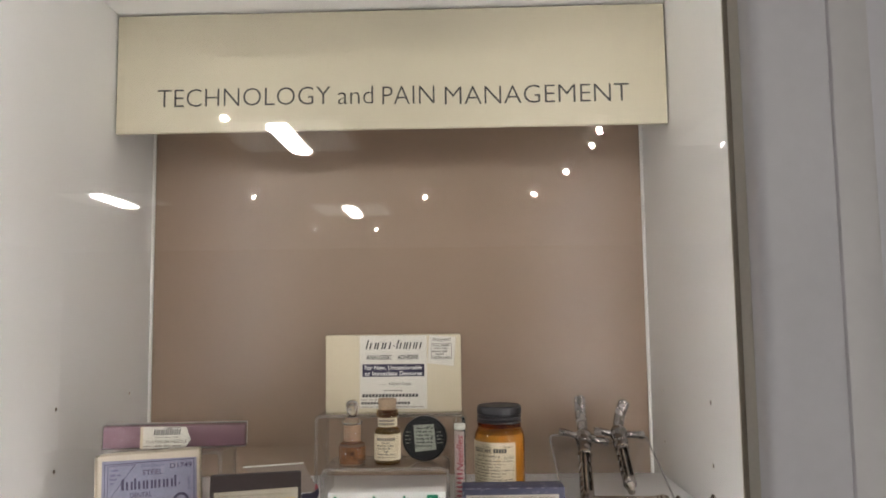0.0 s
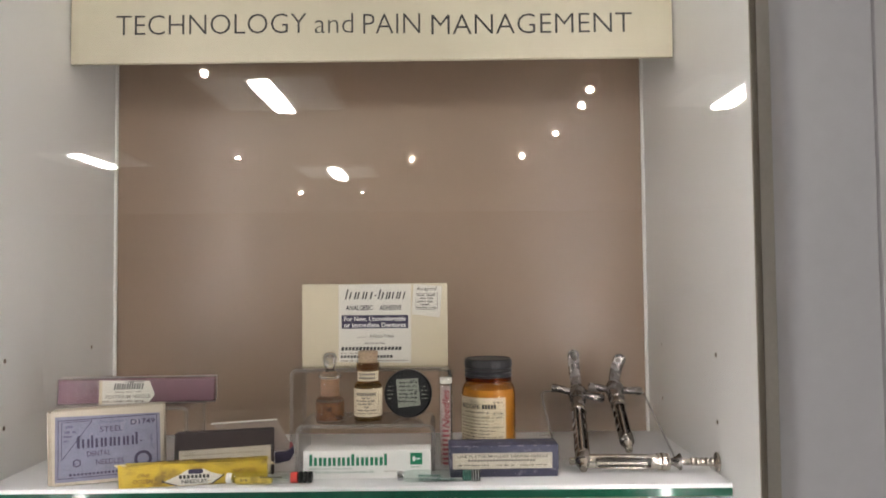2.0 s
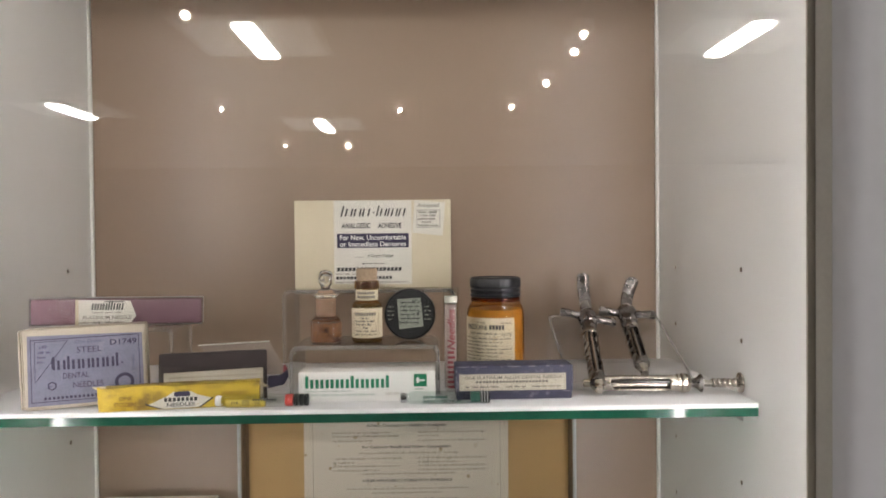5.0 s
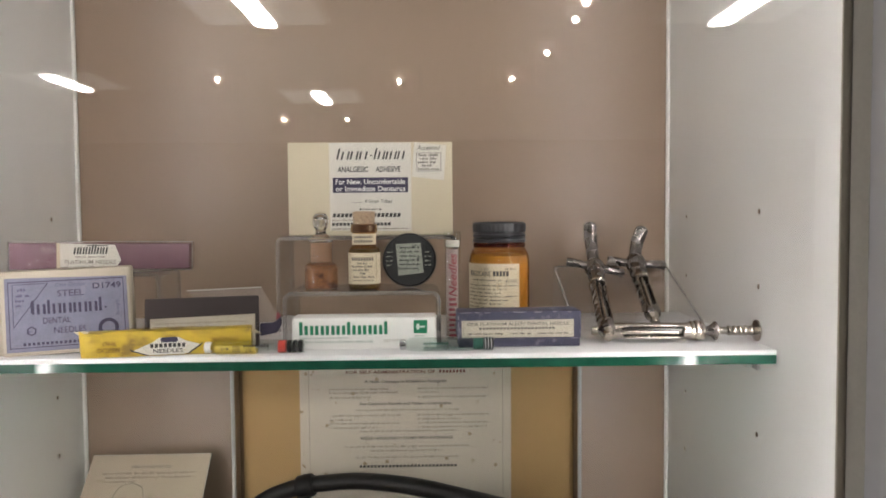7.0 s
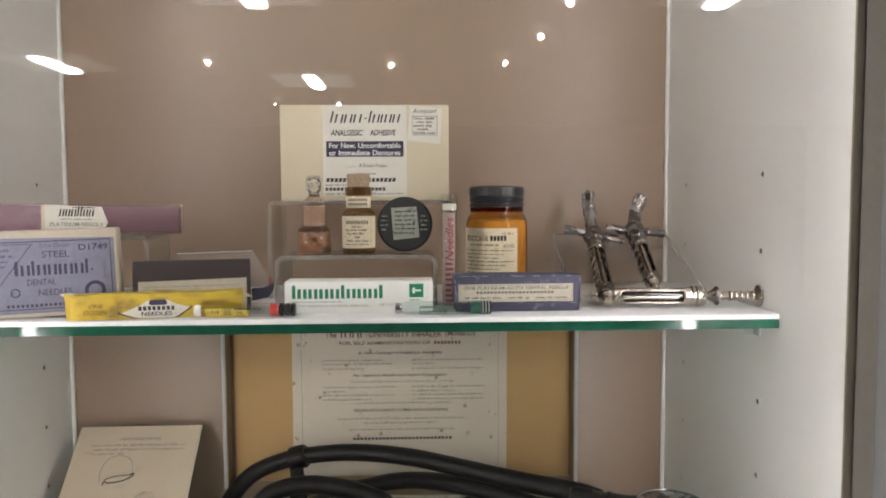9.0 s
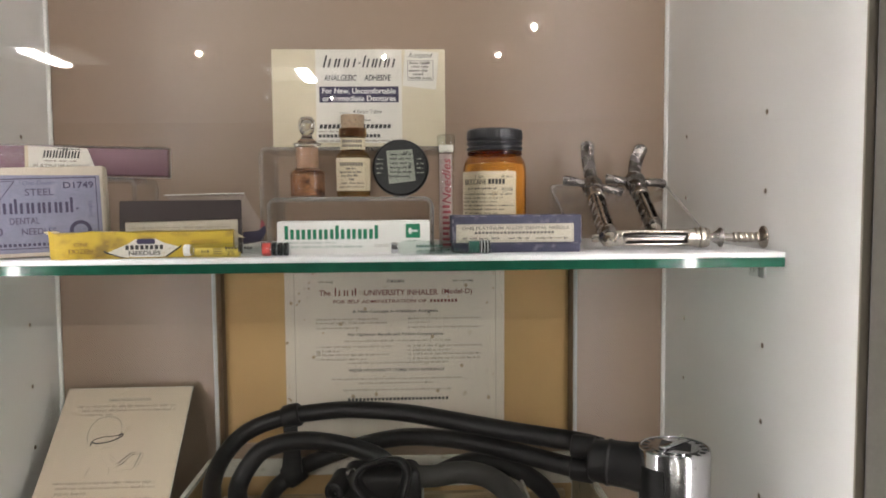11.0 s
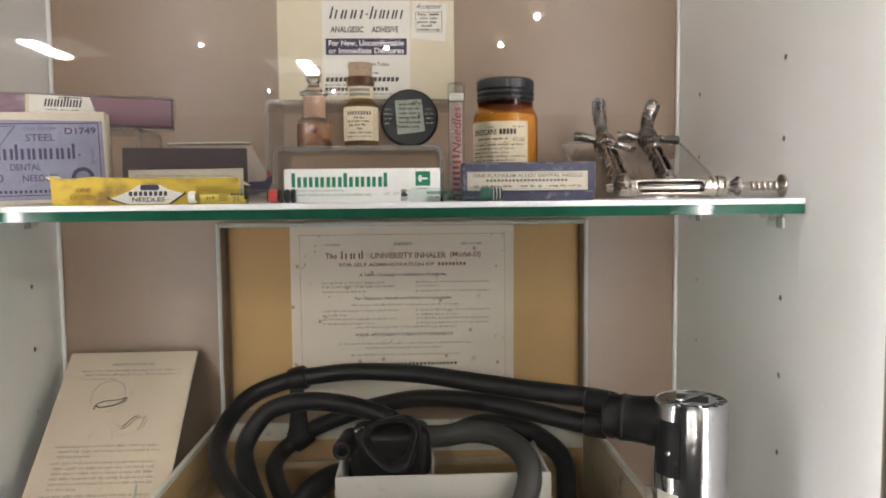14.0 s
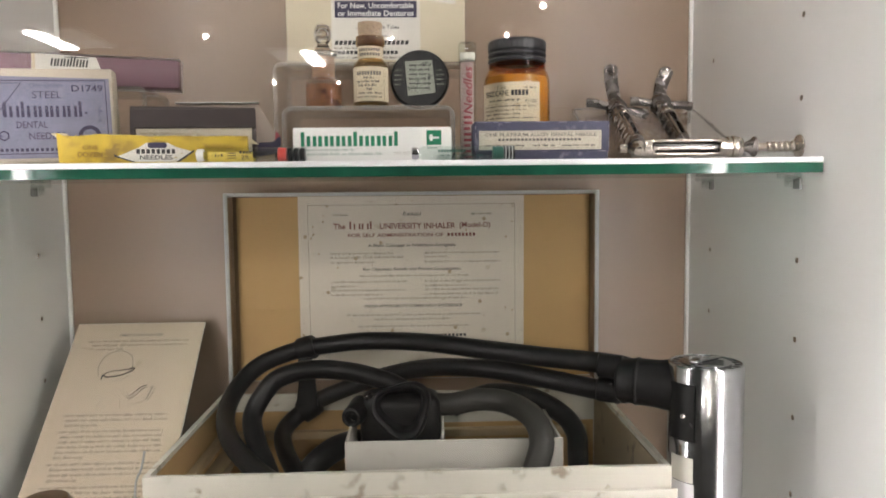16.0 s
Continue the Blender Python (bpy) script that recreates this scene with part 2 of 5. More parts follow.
for dull in ("rubber", "black"):
    M[dull].node_tree.nodes["Principled BSDF"].inputs["Specular IOR Level"].default_value = 0.25
glass_green = mat("green_glass_edge", (0.012, 0.085, 0.052), 0.08, var=0.25, scale=16, bump=0.0, stretch=(1, 0.2, 0.2))
glass_green.node_tree.nodes["Principled BSDF"].inputs["Transmission Weight"].default_value = 0.25
M["glass_edge"] = glass_green
M["glass_face"] = clear("shelf_glass_face", (0.80, 0.90, 0.86), 1.5, 0.0)


# ---- builders ----
def mesh_of(bm, material, smooth=None):
    me = bpy.data.meshes.new("mesh")
    if smooth is not None:
        for f in bm.faces:
            f.smooth = True
        for e in bm.edges:
            if len(e.link_faces) == 2 and e.calc_face_angle(0) > radians(smooth):
                e.smooth = False
    bm.normal_update()
    bm.to_mesh(me)
    bm.free()
    me.materials.append(material)
    return me


def part(name, bm, material, parent, label="", smooth=38):
    ob = new(name, bm if isinstance(bm, bpy.types.Mesh) else mesh_of(bm, material, smooth))
    ob.parent = parent
    return tagged(ob, label)


def thing(name, label, category, m=Matrix(), group="", kind=""):
    ob = new(name)
    ob.empty_display_size = 0.01
    ob.matrix_basis = m
    return tagged(ob, label, category, group, kind)


def structure(name, bm, material, label, category, smooth=38):
    return tagged(new(name, mesh_of(bm, material, smooth)), label, category, kind="structure")


def box(x0, x1, y0, y1, z0, z1, bevel=0.0, seg=2, bm=None):
    own = bmesh.new()
    bmesh.ops.create_cube(own, size=1)
    for v in own.verts:
        v.co = Vector(((x0 + x1) / 2 + v.co.x * (x1 - x0), (y0 + y1) / 2 + v.co.y * (y1 - y0), (z0 + z1) / 2 + v.co.z * (z1 - z0)))
    if bevel:
        bmesh.ops.bevel(own, geom=own.edges[:], offset=bevel, segments=seg, affect="EDGES", profile=0.5)
    if bm is None:
        return own
    me = bpy.data.meshes.new("piece")
    own.to_mesh(me), own.free()
    bm.from_mesh(me)
    bpy.data.meshes.remove(me)
    return bm


def lathe(profile, seg=40, m=None, a0=0.0, a1=360.0, cap=True):
    """Turns (radius, height) pairs about the z axis."""
    bm = bmesh.new()
    full = abs(a1 - a0) >= 359.9
    n = seg if full else seg + 1
    rings = []
    for r, z in profile:
        ring = [bm.verts.new((r * math.sin(radians(a0 + (a1 - a0) * k / seg)), -r * math.cos(radians(a0 + (a1 - a0) * k / seg)), z)) for k in range(n)]
        rings.append(ring)
    for p, q in zip(rings, rings[1:]):
        for k in range(n if full else n - 1):
            bm.faces.new((p[k], p[(k + 1) % n], q[(k + 1) % n], q[k]))
    if full and cap:
        if profile[0][0] > 1e-6:
            bm.faces.new(list(reversed(rings[0])))
        if profile[-1][0] > 1e-6:
            bm.faces.new(rings[-1])
    bmesh.ops.remove_doubles(bm, verts=bm.verts, dist=1e-7)
    if m is not None:
        bmesh.ops.transform(bm, matrix=m, verts=bm.verts)
    return bm


def spline(points, steps=10):
    p = [Vector(q) for q in points]
    p = [2 * p[0] - p[1]] + p + [2 * p[-1] - p[-2]]
    out = []
    for i in range(1, len(p) - 2):
        for k in range(steps):
            t = k / steps
            a, b, c, d = p[i - 1:i + 3]
            out.append(0.5 * ((2 * b) + (c - a) * t + (2 * a - 5 * b + 4 * c - d) * t * t + (3 * b - a - 3 * c + d) * t ** 3))
    return out + [p[-2]]


def sweep(points, shape, steps=10, closed=False, taper=None):
    """Carries a closed outline (pairs across, up) along a smooth line through the points."""
    line = spline(points + [points[0]], steps)[:-1] if closed else spline(points, steps)
    bm, rings, up = bmesh.new(), [], Vector((0, 0, 1))
    count = len(line)
    side = None
    for i, q in enumerate(line):
        a = line[i - 1] if (i or closed) else q
        b = line[(i + 1) % count] if (i < count - 1 or closed) else q
        d = (b - a).normalized()
        if side is None:
            side = d.cross(up if abs(d.z) < 0.9 else Vector((0, 1, 0))).normalized()
        side = (side - d * side.dot(d)).normalized()
        nor = side.cross(d)
        s = taper(i / max(1, count - 1)) if taper else 1.0
        rings.append([bm.verts.new(q + side * (u * s) + nor * (w * s)) for u, w in shape])
    k = len(shape)
    pairs = list(zip(rings, rings[1:])) + ([(rings[-1], rings[0])] if closed else [])
    for p, q in pairs:
        for j in range(k):
            bm.faces.new((p[j], p[(j + 1) % k], q[(j + 1) % k], q[j]))
    if not closed:
        bm.faces.new(list(reversed(rings[0]))), bm.faces.new(rings[-1])
    bmesh.ops.recalc_face_normals(bm, faces=bm.faces)
    return bm


def ring_shape(r, n=18, sx=1.0, sy=1.0):
    return [(r * sx * math.cos(2 * math.pi * k / n), r * sy * math.sin(2 * math.pi * k / n)) for k in range(n)]


def plate(outline, y0, y1, bevel=0.0):
    """A flat piece with an outline of (x, z) pairs, from y0 (front) to y1."""
    bm = bmesh.new()
    f = bm.faces.new([bm.verts.new((x, y0, z)) for x, z in outline])
    e = bmesh.ops.extrude_face_region(bm, geom=[f])
    for v in e["geom"]:
        if isinstance(v, bmesh.types.BMVert):
            v.co.y = y1
    bmesh.ops.recalc_face_normals(bm, faces=bm.faces)
    if bevel:
        bmesh.ops.bevel(bm, geom=bm.edges[:], offset=bevel, segments=2, affect="EDGES")
    return bm


def rounded(x0, x1, z0, z1, r, n=6):
    out = []
    for cx, cz, a in ((x1 - r, z1 - r, 0), (x0 + r, z1 - r, 90), (x0 + r, z0 + r, 180), (x1 - r, z0 + r, 270)):
        out += [(cx + r * math.cos(radians(a + 90 * k / n)), cz + r * math.sin(radians(a + 90 * k / n))) for k in range(n + 1)]
    return out


def letter_mesh(body, x0, x1, z0, z1, y, material, slant=0.0, bold=0.0, bend=0.0, turn=0.0, depth=0.00008):
    """Lettering fitted into a rectangle of the plane y, facing -y; bend: the radius of the jar it lies on; turn: degrees about the rectangle's middle."""
    cu = bpy.data.curves.new("type", "FONT")
    cu.body, cu.extrude, cu.resolution_u, cu.shear, cu.offset = body, 0.02, 3, slant, bold
    ob = new("type", cu)
    me = bpy.data.meshes.new_from_object(ob.evaluated_get(bpy.context.evaluated_depsgraph_get()))
    bpy.data.objects.remove(ob), bpy.data.curves.remove(cu)
    co = np.empty(len(me.vertices) * 3)
    me.vertices.foreach_get("co", co)
    co = co.reshape(-1, 3)
    lo, hi = co.min(0), co.max(0)
    sp = np.maximum(hi - lo, 1e-6)
    x = x0 + (co[:, 0] - lo[0]) / sp[0] * (x1 - x0)
    z = z0 + (co[:, 1] - lo[1]) / sp[1] * (z1 - z0)
    if turn:
        a, cx, cz = radians(turn), (x0 + x1) / 2, (z0 + z1) / 2
        x, z = cx + (x - cx) * math.cos(a) - (z - cz) * math.sin(a), cz + (x - cx) * math.sin(a) + (z - cz) * math.cos(a)
    d = (co[:, 2] - lo[2]) / sp[2] * depth
    if bend:
        r = bend + d
        out = np.stack([r * np.sin(x / bend), -r * np.cos(x / bend), z], 1)
    else:
        out = np.stack([x, y - d, z], 1)
    me.vertices.foreach_set("co", out.astype(np.float32).ravel())
    me.materials.clear(), me.materials.append(material)
    me.update()
    return me


def lettering(parent, body, x0, x1, z0, z1, y, material, **kw):
    ob = new("lettering", letter_mesh(body, x0, x1, z0, z1, y, material, **kw))
    ob.parent = parent
    return ob


def bars_mesh(rows, y, bend=0.0, depth=0.00008):
    """Flat bars (x0, x1, z0, z1[, slant]) in the plane y, or laid round a jar of radius bend."""
    bm = bmesh.new()
    for x0, x1, z0, z1, *sl in rows:
        s = sl[0] if sl else 0.0
        n = 6 if bend else 1
        lo, hi = [], []
        for k in range(n + 1):
            x = x0 + (x1 - x0) * k / n
            for row, z, dx in ((lo, z0, 0.0), (hi, z1, s)):
                p = ((bend + depth) * math.sin((x + dx) / bend), -(bend + depth) * math.cos((x + dx) / bend), z) if bend else (x + dx, y - depth, z)
                row.append(bm.verts.new(p))
        for k in range(n):
            bm.faces.new((lo[k], lo[k + 1], hi[k + 1], hi[k]))
    return bm


def bars(parent, rows, y, material, bend=0.0, name="printed_bar", depth=0.00008):
    return part(name, bars_mesh(rows, y, bend, depth), material, parent, smooth=None)


def word_bars(rng, x0, x1, z, h, lo=0.003, hi=0.009, gap=0.0012):
    """A line of unreadable words: each a run of fine upright strokes of uneven height."""
    out, x = [], x0
    step = max(0.00045, h * 0.72)
    while x < x1 - lo * 0.6:
        w = min(rng.uniform(lo, hi), x1 - x)
        n = max(1, int(w / step))
        for k in range(n):
            t = rng.choice((0.68, 0.68, 0.74, 1.0, 0.9))
            out.append((x + k * step, x + (k + rng.uniform(0.45, 0.82)) * step, z - (0.2 * h if rng.random() < 0.12 else 0), z + h * t))
            if rng.random() < 0.5:
                out.append((x + k * step, x + (k + 0.95) * step, z + h * rng.choice((0.0, 0.3, 0.5)), z + h * rng.choice((0.55, 0.62))))
        x += n * step + gap
    return out


def letter_bars(x0, x1, z0, z1, heights, gap=0.2, slant=0.0):
    """A trade name as plain upright blocks, one for each letter; heights: 1 is full height."""
    w = (x1 - x0) / len(heights)
    return [(x0 + k * w, x0 + (k + 1 - gap) * w, z0, z0 + (z1 - z0) * h, slant) for k, h in enumerate(heights)]


def mark_mesh(x0, x1, z0, z1, row, weight, y, slant=0.0, depth=0.00008):
    """A trade name as plain upright bars: w two low bars, l one tall bar, i one low bar."""
    rows, widths, low = [], dict(w=1.0, l=0.5, i=0.5), 0.72
    unit = (x1 - x0) / sum(widths[k] for k in row)
    h, x = z1 - z0, x0
    for k in row:
        a, b, top = x, x + widths[k] * unit - unit * 0.16, z0 + h * (1.0 if k == "l" else low)
        rows.append((a, a + weight, z0, top))
        if k == "w":
            rows.append((b - weight, b, z0, top))
        x += widths[k] * unit
    return bars_mesh([(a, b, c, d, slant * (d - c) / h) for a, b, c, d in rows], y, 0.0, depth)


def mark(parent, x0, x1, z0, z1, row, weight, y, material, slant=0.0):
    return part("trade_mark", mark_mesh(x0, x1, z0, z1, row, weight, y, slant), material, parent, smooth=None)


# ---- the case: side walls with rows of pin holes, back, top, floor ----
HALF, FRONT, BACK, TOP, BASE = 0.271, 0.457, 0.806, 1.957, 1.235
HOLES = [(y, 1.58 - 0.0508 * k - d) for k in range(7) for y, d in ((0.62, 0.0), (0.7585, 0.0018))]


def pierced_wall(side):
    """A white wall panel with blind round holes in its inner face."""
    bm = bmesh.new()
    x, back, edges = side * HALF, side * (HALF + 0.018), []

    def loop(pts):
        vs = [bm.verts.new((x, y, z)) for y, z in pts]
        es = [bm.edges.new((vs[k], vs[(k + 1) % len(vs)])) for k in range(len(vs))]
        edges.extend(es)
        return vs
    rim = loop([(FRONT, 0.9), (BACK + 0.012, 0.9), (BACK + 0.012, TOP + 0.018), (FRONT, TOP + 0.018)])
    rings = [loop([(y + 0.0019 * math.cos(a), z + 0.0019 * math.sin(a)) for a in np.linspace(0, 2 * math.pi, 15)[:-1]]) for y, z in [(y, z - 0.0024 * (side > 0 and y > 0.7)) for y, z in HOLES]]
    bmesh.ops.triangle_fill(bm, use_beauty=True, edges=edges)
    for ring in rings:
        deep = [bm.verts.new((x + side * 0.009, v.co.y, v.co.z)) for v in ring]
        for k in range(len(ring)):
            bm.faces.new((ring[k], ring[(k + 1) % len(ring)], deep[(k + 1) % len(ring)], deep[k]))
        bm.faces.new(deep)
    far = [bm.verts.new((back, v.co.y, v.co.z)) for v in rim]
    for k in range(4):
        bm.faces.new((rim[k], rim[(k + 1) % 4], far[(k + 1) % 4], far[k]))
    bm.faces.new(far)
    bmesh.ops.recalc_face_normals(bm, faces=bm.faces)
    return bm


for s, side in ((1, "east"), (-1, "west")):
    panel = structure("wall_" + side, pierced_wall(s), M["melamine"], "white melamine case side with two rows of pin holes", "wall", None)
    panel.data.materials.append(M["chipboard"])
    for f in panel.data.polygons:
        if HALF + 0.001 < abs(f.center.x) < HALF + 0.0095 and f.area < 0.0001:
            f.material_index = 1
structure("wall_north", box(-HALF + 0.0005, HALF - 0.0005, BACK, BACK + 0.012, 0.9, TOP + 0.018), M["taupe"], "matt taupe painted back panel of the case", "wall")
structure("ceiling_case", box(-HALF + 0.0005, HALF - 0.0005, FRONT, BACK - 0.0005, TOP, TOP + 0.018), M["melamine"], "white underside of the case top", "ceiling")
for s, side in ((-1, "west"), (1, "east")):
    structure("trim_" + side, box(*sorted((s * (HALF - 0.0034), s * (HALF - 0.0003))), BACK - 0.004, BACK - 0.0003, 0.92, TOP - 0.001, 0.001), M["melamine_edge"],
              "narrow white bead in the corner of the case", "trim")

# lower shelf on which the inhaler box stands
lower = thing("glass_shelf", "lower shelf with white liner, below the inhaler box", "shelf", pose(0, 0, BASE))
part("glass_plate", box(-HALF + 0.002, HALF - 0.002, 0.53, 0.79, -0.009, -0.0035, 0.001), M["glass_edge"], lower)
part("liner", box(-HALF + 0.002, HALF - 0.002, 0.531, 0.789, -0.003, 0, 0.0004), M["melamine"], lower, "white liner sheet")

# upper shelf
SHELF = 1.4915
shelf = thing("glass_shelf", "green-edged glass shelf with a white liner on clear pins", "shelf", pose(0, 0, SHELF))
part("liner", box(-HALF + 0.0008, HALF - 0.0012, 0.59, 0.772, -0.0032, 0, 0.0003), M["sheet"], shelf, "thin white liner sheet")
part("front_edge", sweep([(-HALF + 0.001, 0.5935, -0.0062), (0, 0.5935, -0.0062), (HALF - 0.0012, 0.5935, -0.0062)], [(u * 0.0028 if u < 0 else u, w * 0.0029) for u, w in
     [(0.003, 1), (-0.4, 1), (-0.8, 0.78), (-1, 0.4), (-1.06, 0), (-1, -0.4), (-0.8, -0.78), (-0.4, -1), (0.003, -1)]][::-1], 24), M["glass_edge"], shelf, "polished green glass edge", 60)
part("glass_plate", box(-HALF + 0.001, HALF - 0.0012, 0.5975, 0.772, -0.0089, -0.0035), M["glass_face"], shelf)
for s in (-1, 1):
    for y in (0.62, 0.755):
        pin = thing("shelf_pin", "clear plastic shelf pin pushed into a wall hole", "shelf pin", pose(s * HALF, y, SHELF - 0.0092), "shelf pins")
        part("peg", lathe([(0.0018, -0.004), (0.0018, 0.006), (0.0024, 0.0062), (0.0024, 0.008)], 14, pose(0, 0, -0.0034, 0, -90 * s, 0)), M["vial"], pin)
        part("bracket", box(*sorted((-s * 0.0003, -s * 0.013)), -0.0045, 0.0045, -0.0030, -0.0002, 0.0008), M["vial"], pin)
        part("rib", box(*sorted((-s * 0.0004, -s * 0.0095)), -0.0012, 0.0012, -0.0085, -0.0032, 0.0007), M["vial"], pin)
        part("wall_plate", box(*sorted((-s * 0.0003, -s * 0.0018)), -0.0045, 0.0045, -0.0098, -0.0032, 0.0005), M["acrylic_edge"], pin, "pale cut plastic")

# glass door in a grey frame
door = thing("display_case_door", "clear glass door in a grey rounded metal frame, shut", "glass door")
part("glass_pane", box(-0.238, 0.238, 0.4500, 0.4545, 0.95, 1.99), M["pane"], door, "clear reflecting glass pane", None)
for s in (-1, 1):
    prof = [(0.2365, 0.4560), (0.2365, 0.4300), (0.2370, 0.4265), (0.2388, 0.4236), (0.2425, 0.4214), (0.2490, 0.4202), (0.2600, 0.4198), (0.2785, 0.4202), (0.2795, 0.4217), (0.2795, 0.4560)]
    bm = bmesh.new()
    f = bm.faces.new([bm.verts.new((s * x, y, 0.9)) for x, y in prof])
    for v in bmesh.ops.extrude_face_region(bm, geom=[f])["geom"]:
        if isinstance(v, bmesh.types.BMVert):
            v.co.z = 2.05
    bmesh.ops.recalc_face_normals(bm, faces=bm.faces)
    part("stile", bm, M["grey_metal"], door, "grey rounded upright of the door frame")
    strip = bmesh.new()
    f = strip.faces.new([strip.verts.new((s * x, y, 0.951)) for x, y in ((0.2338, 0.4498), (0.2340, 0.4490), (0.2346, 0.4472), (0.2352, 0.4430), (0.2362, 0.4398), (0.2362, 0.4498))])
    for v in bmesh.ops.extrude_face_region(strip, geom=[f])["geom"]:
        if isinstance(v, bmesh.types.BMVert):
            v.co.z = 1.989
    bmesh.ops.recalc_face_normals(strip, faces=strip.faces)
    part("seal", strip, M["seal"], door, "beige rubber glazing strip", 30)
    part("seal_lip", box(*sorted((s * 0.2324, s * 0.2372)), 0.4546, 0.4562, 0.951, 1.989, 0.0002), M["seal_dark"], door, "thin brown lip of the strip")
for z0, z1 in ((0.9, 0.95), (1.99, 2.05)):
    part("rail", box(-0.236, 0.236, 0.4205, 0.4555, z0, z1, 0.003), M["grey_metal"], door)

# the room in front of the case
for s, side in ((-1, "west"), (1, "east")):
    structure("trim_frame_" + side, box(*sorted((s * 0.2815, s * 0.3045)), 0.4225, 0.4995, 0, 2.12, 0.002), M["light_frame"], "pale grey upright trim beside the case door", "trim")
    structure("wall_front_" + side, box(*sorted((s * 0.3050, s * 5.0)), 0.46, 0.56, 0, 2.5), M["grey_metal"], "smooth grey wall panel beside the case", "wall")
structure("wall_front_top", box(-0.3045, 0.3045, 0.46, 0.56, 2.12, 2.5), M["grey_metal"], "smooth grey panel over the case", "wall")
structure("wall_front_base", box(-0.2810, 0.2810, 0.42, 0.455, 0, 0.895, 0.002), M["grey_metal"], "grey panel under the case door", "wall")
structure("floor", box(-5, 5, -8.5, 0.56, -0.1, 0), M["carpet"], "dark carpet floor of the museum room", "floor")
structure("ceiling", box(-5, 5, -8.5, 0.56, 2.5, 2.6), M["room_ceiling"], "plain painted room ceiling", "ceiling")
structure("wall_south", box(-5, 5, -8.6, -8.5, 0, 2.6), M["room_wall"], "plain painted room wall behind the viewer", "wall")
structure("wall_room_west", box(-5.1, -5, -8.6, 0.56, 0, 2.6), M["room_wall"], "plain painted room wall", "wall")
structure("wall_room_east", box(5, 5.1, -8.6, 0.56, 0, 2.6), M["room_wall"], "plain painted room wall", "wall")

# ceiling lights
troffer = thing("ceiling_light", "recessed white ceiling fitting with one lit tube panel", "ceiling light", pose(-0.694, -2.45, 2.45), "tube lights of the room")
part("frame", box(-0.30, 0.30, -0.30, 0.30, 0.03, 0.05, 0.004), M["fitting"], troffer)
part("louvre", box(-0.27, 0.27, -0.29, 0.29, 0.0285, 0.0295), M["louvre"], troffer, "dimly lit louvre panel")
part("diffuser", box(-0.047, 0.047, -0.265, 0.265, 0.008, 0.028, 0.004), M["tube"], troffer, "glowing tube panel")
for x, y in ((1.437, -2.45), (-2.33, -4.20), (-0.74, -4.89)):
    copy_thing(troffer, pose(x, y, 2.45))
spot = thing("downlight", "small lit round ceiling spotlight", "downlight", pose(-0.848, -1.96, 2.45), "spotlights of the room")
part("housing", lathe([(0.024, 0.003), (0.045, 0.001), (0.046, 0.05), (0.024, 0.05)], 24, cap=False), M["fitting"], spot)
part("lamp", lathe([(0.0150 * math.sin(radians(a)), -0.0150 * math.cos(radians(a)) - 0.010) for a in range(0, 181, 10)], 24), M["spot"], spot, "glowing lamp")
for x, y in ((0.704, -2.25), (0.721, -2.53), (0.703, -3.20), (-1.267, -3.93), (-0.124, -4.02), (0.599, -3.94), (-1.223, -5.86), (-0.662, -5.90)):
    copy_thing(spot, pose(x, y, 2.45))

# lit strips behind the door uprights
for s in (-1, 1):
    led = thing("led_strip", "slim upright lit strip behind the door frame", "light strip", pose(s * 0.2600, 0.4640, 0, 0, 0, s * 50), "lit strips of the case")
    part("housing", box(-0.0055, 0.0055, -0.0040, -0.0010, 0.96, 1.945, 0.0005), M["fitting"], led)
    part("diffuser", box(-0.0045, 0.0045, -0.0008, 0.0012, 0.965, 1.940, 0.0004), M["strip"] if s > 0 else M["strip_dim"], led, "glowing white diffuser")

# title board over the display
sign = thing("title_board", "cream board with a thin dark title, under the case top", "sign", pose(0, 0.7055, 0, 0, 0, -0.9))
part("board", box(-0.2695, 0.2695, 0, 0.005, 1.8355, 1.9545, 0.0005), M["cream_board"], sign)
for word, x0, x1, z0, z1 in (("TECHNOLOGY", -0.2285, -0.0570, 1.8610, 1.8790), ("and", -0.0495, -0.0150, 1.8606, 1.8785), ("PAIN", -0.0060, 0.0450, 1.8597, 1.8776), ("MANAGEMENT", 0.0550, 0.2335, 1.8580, 1.8760)):
    lettering(sign, word, x0, x1, z0, z1, 0, M["ink"], bold=-0.012, depth=0.0002)


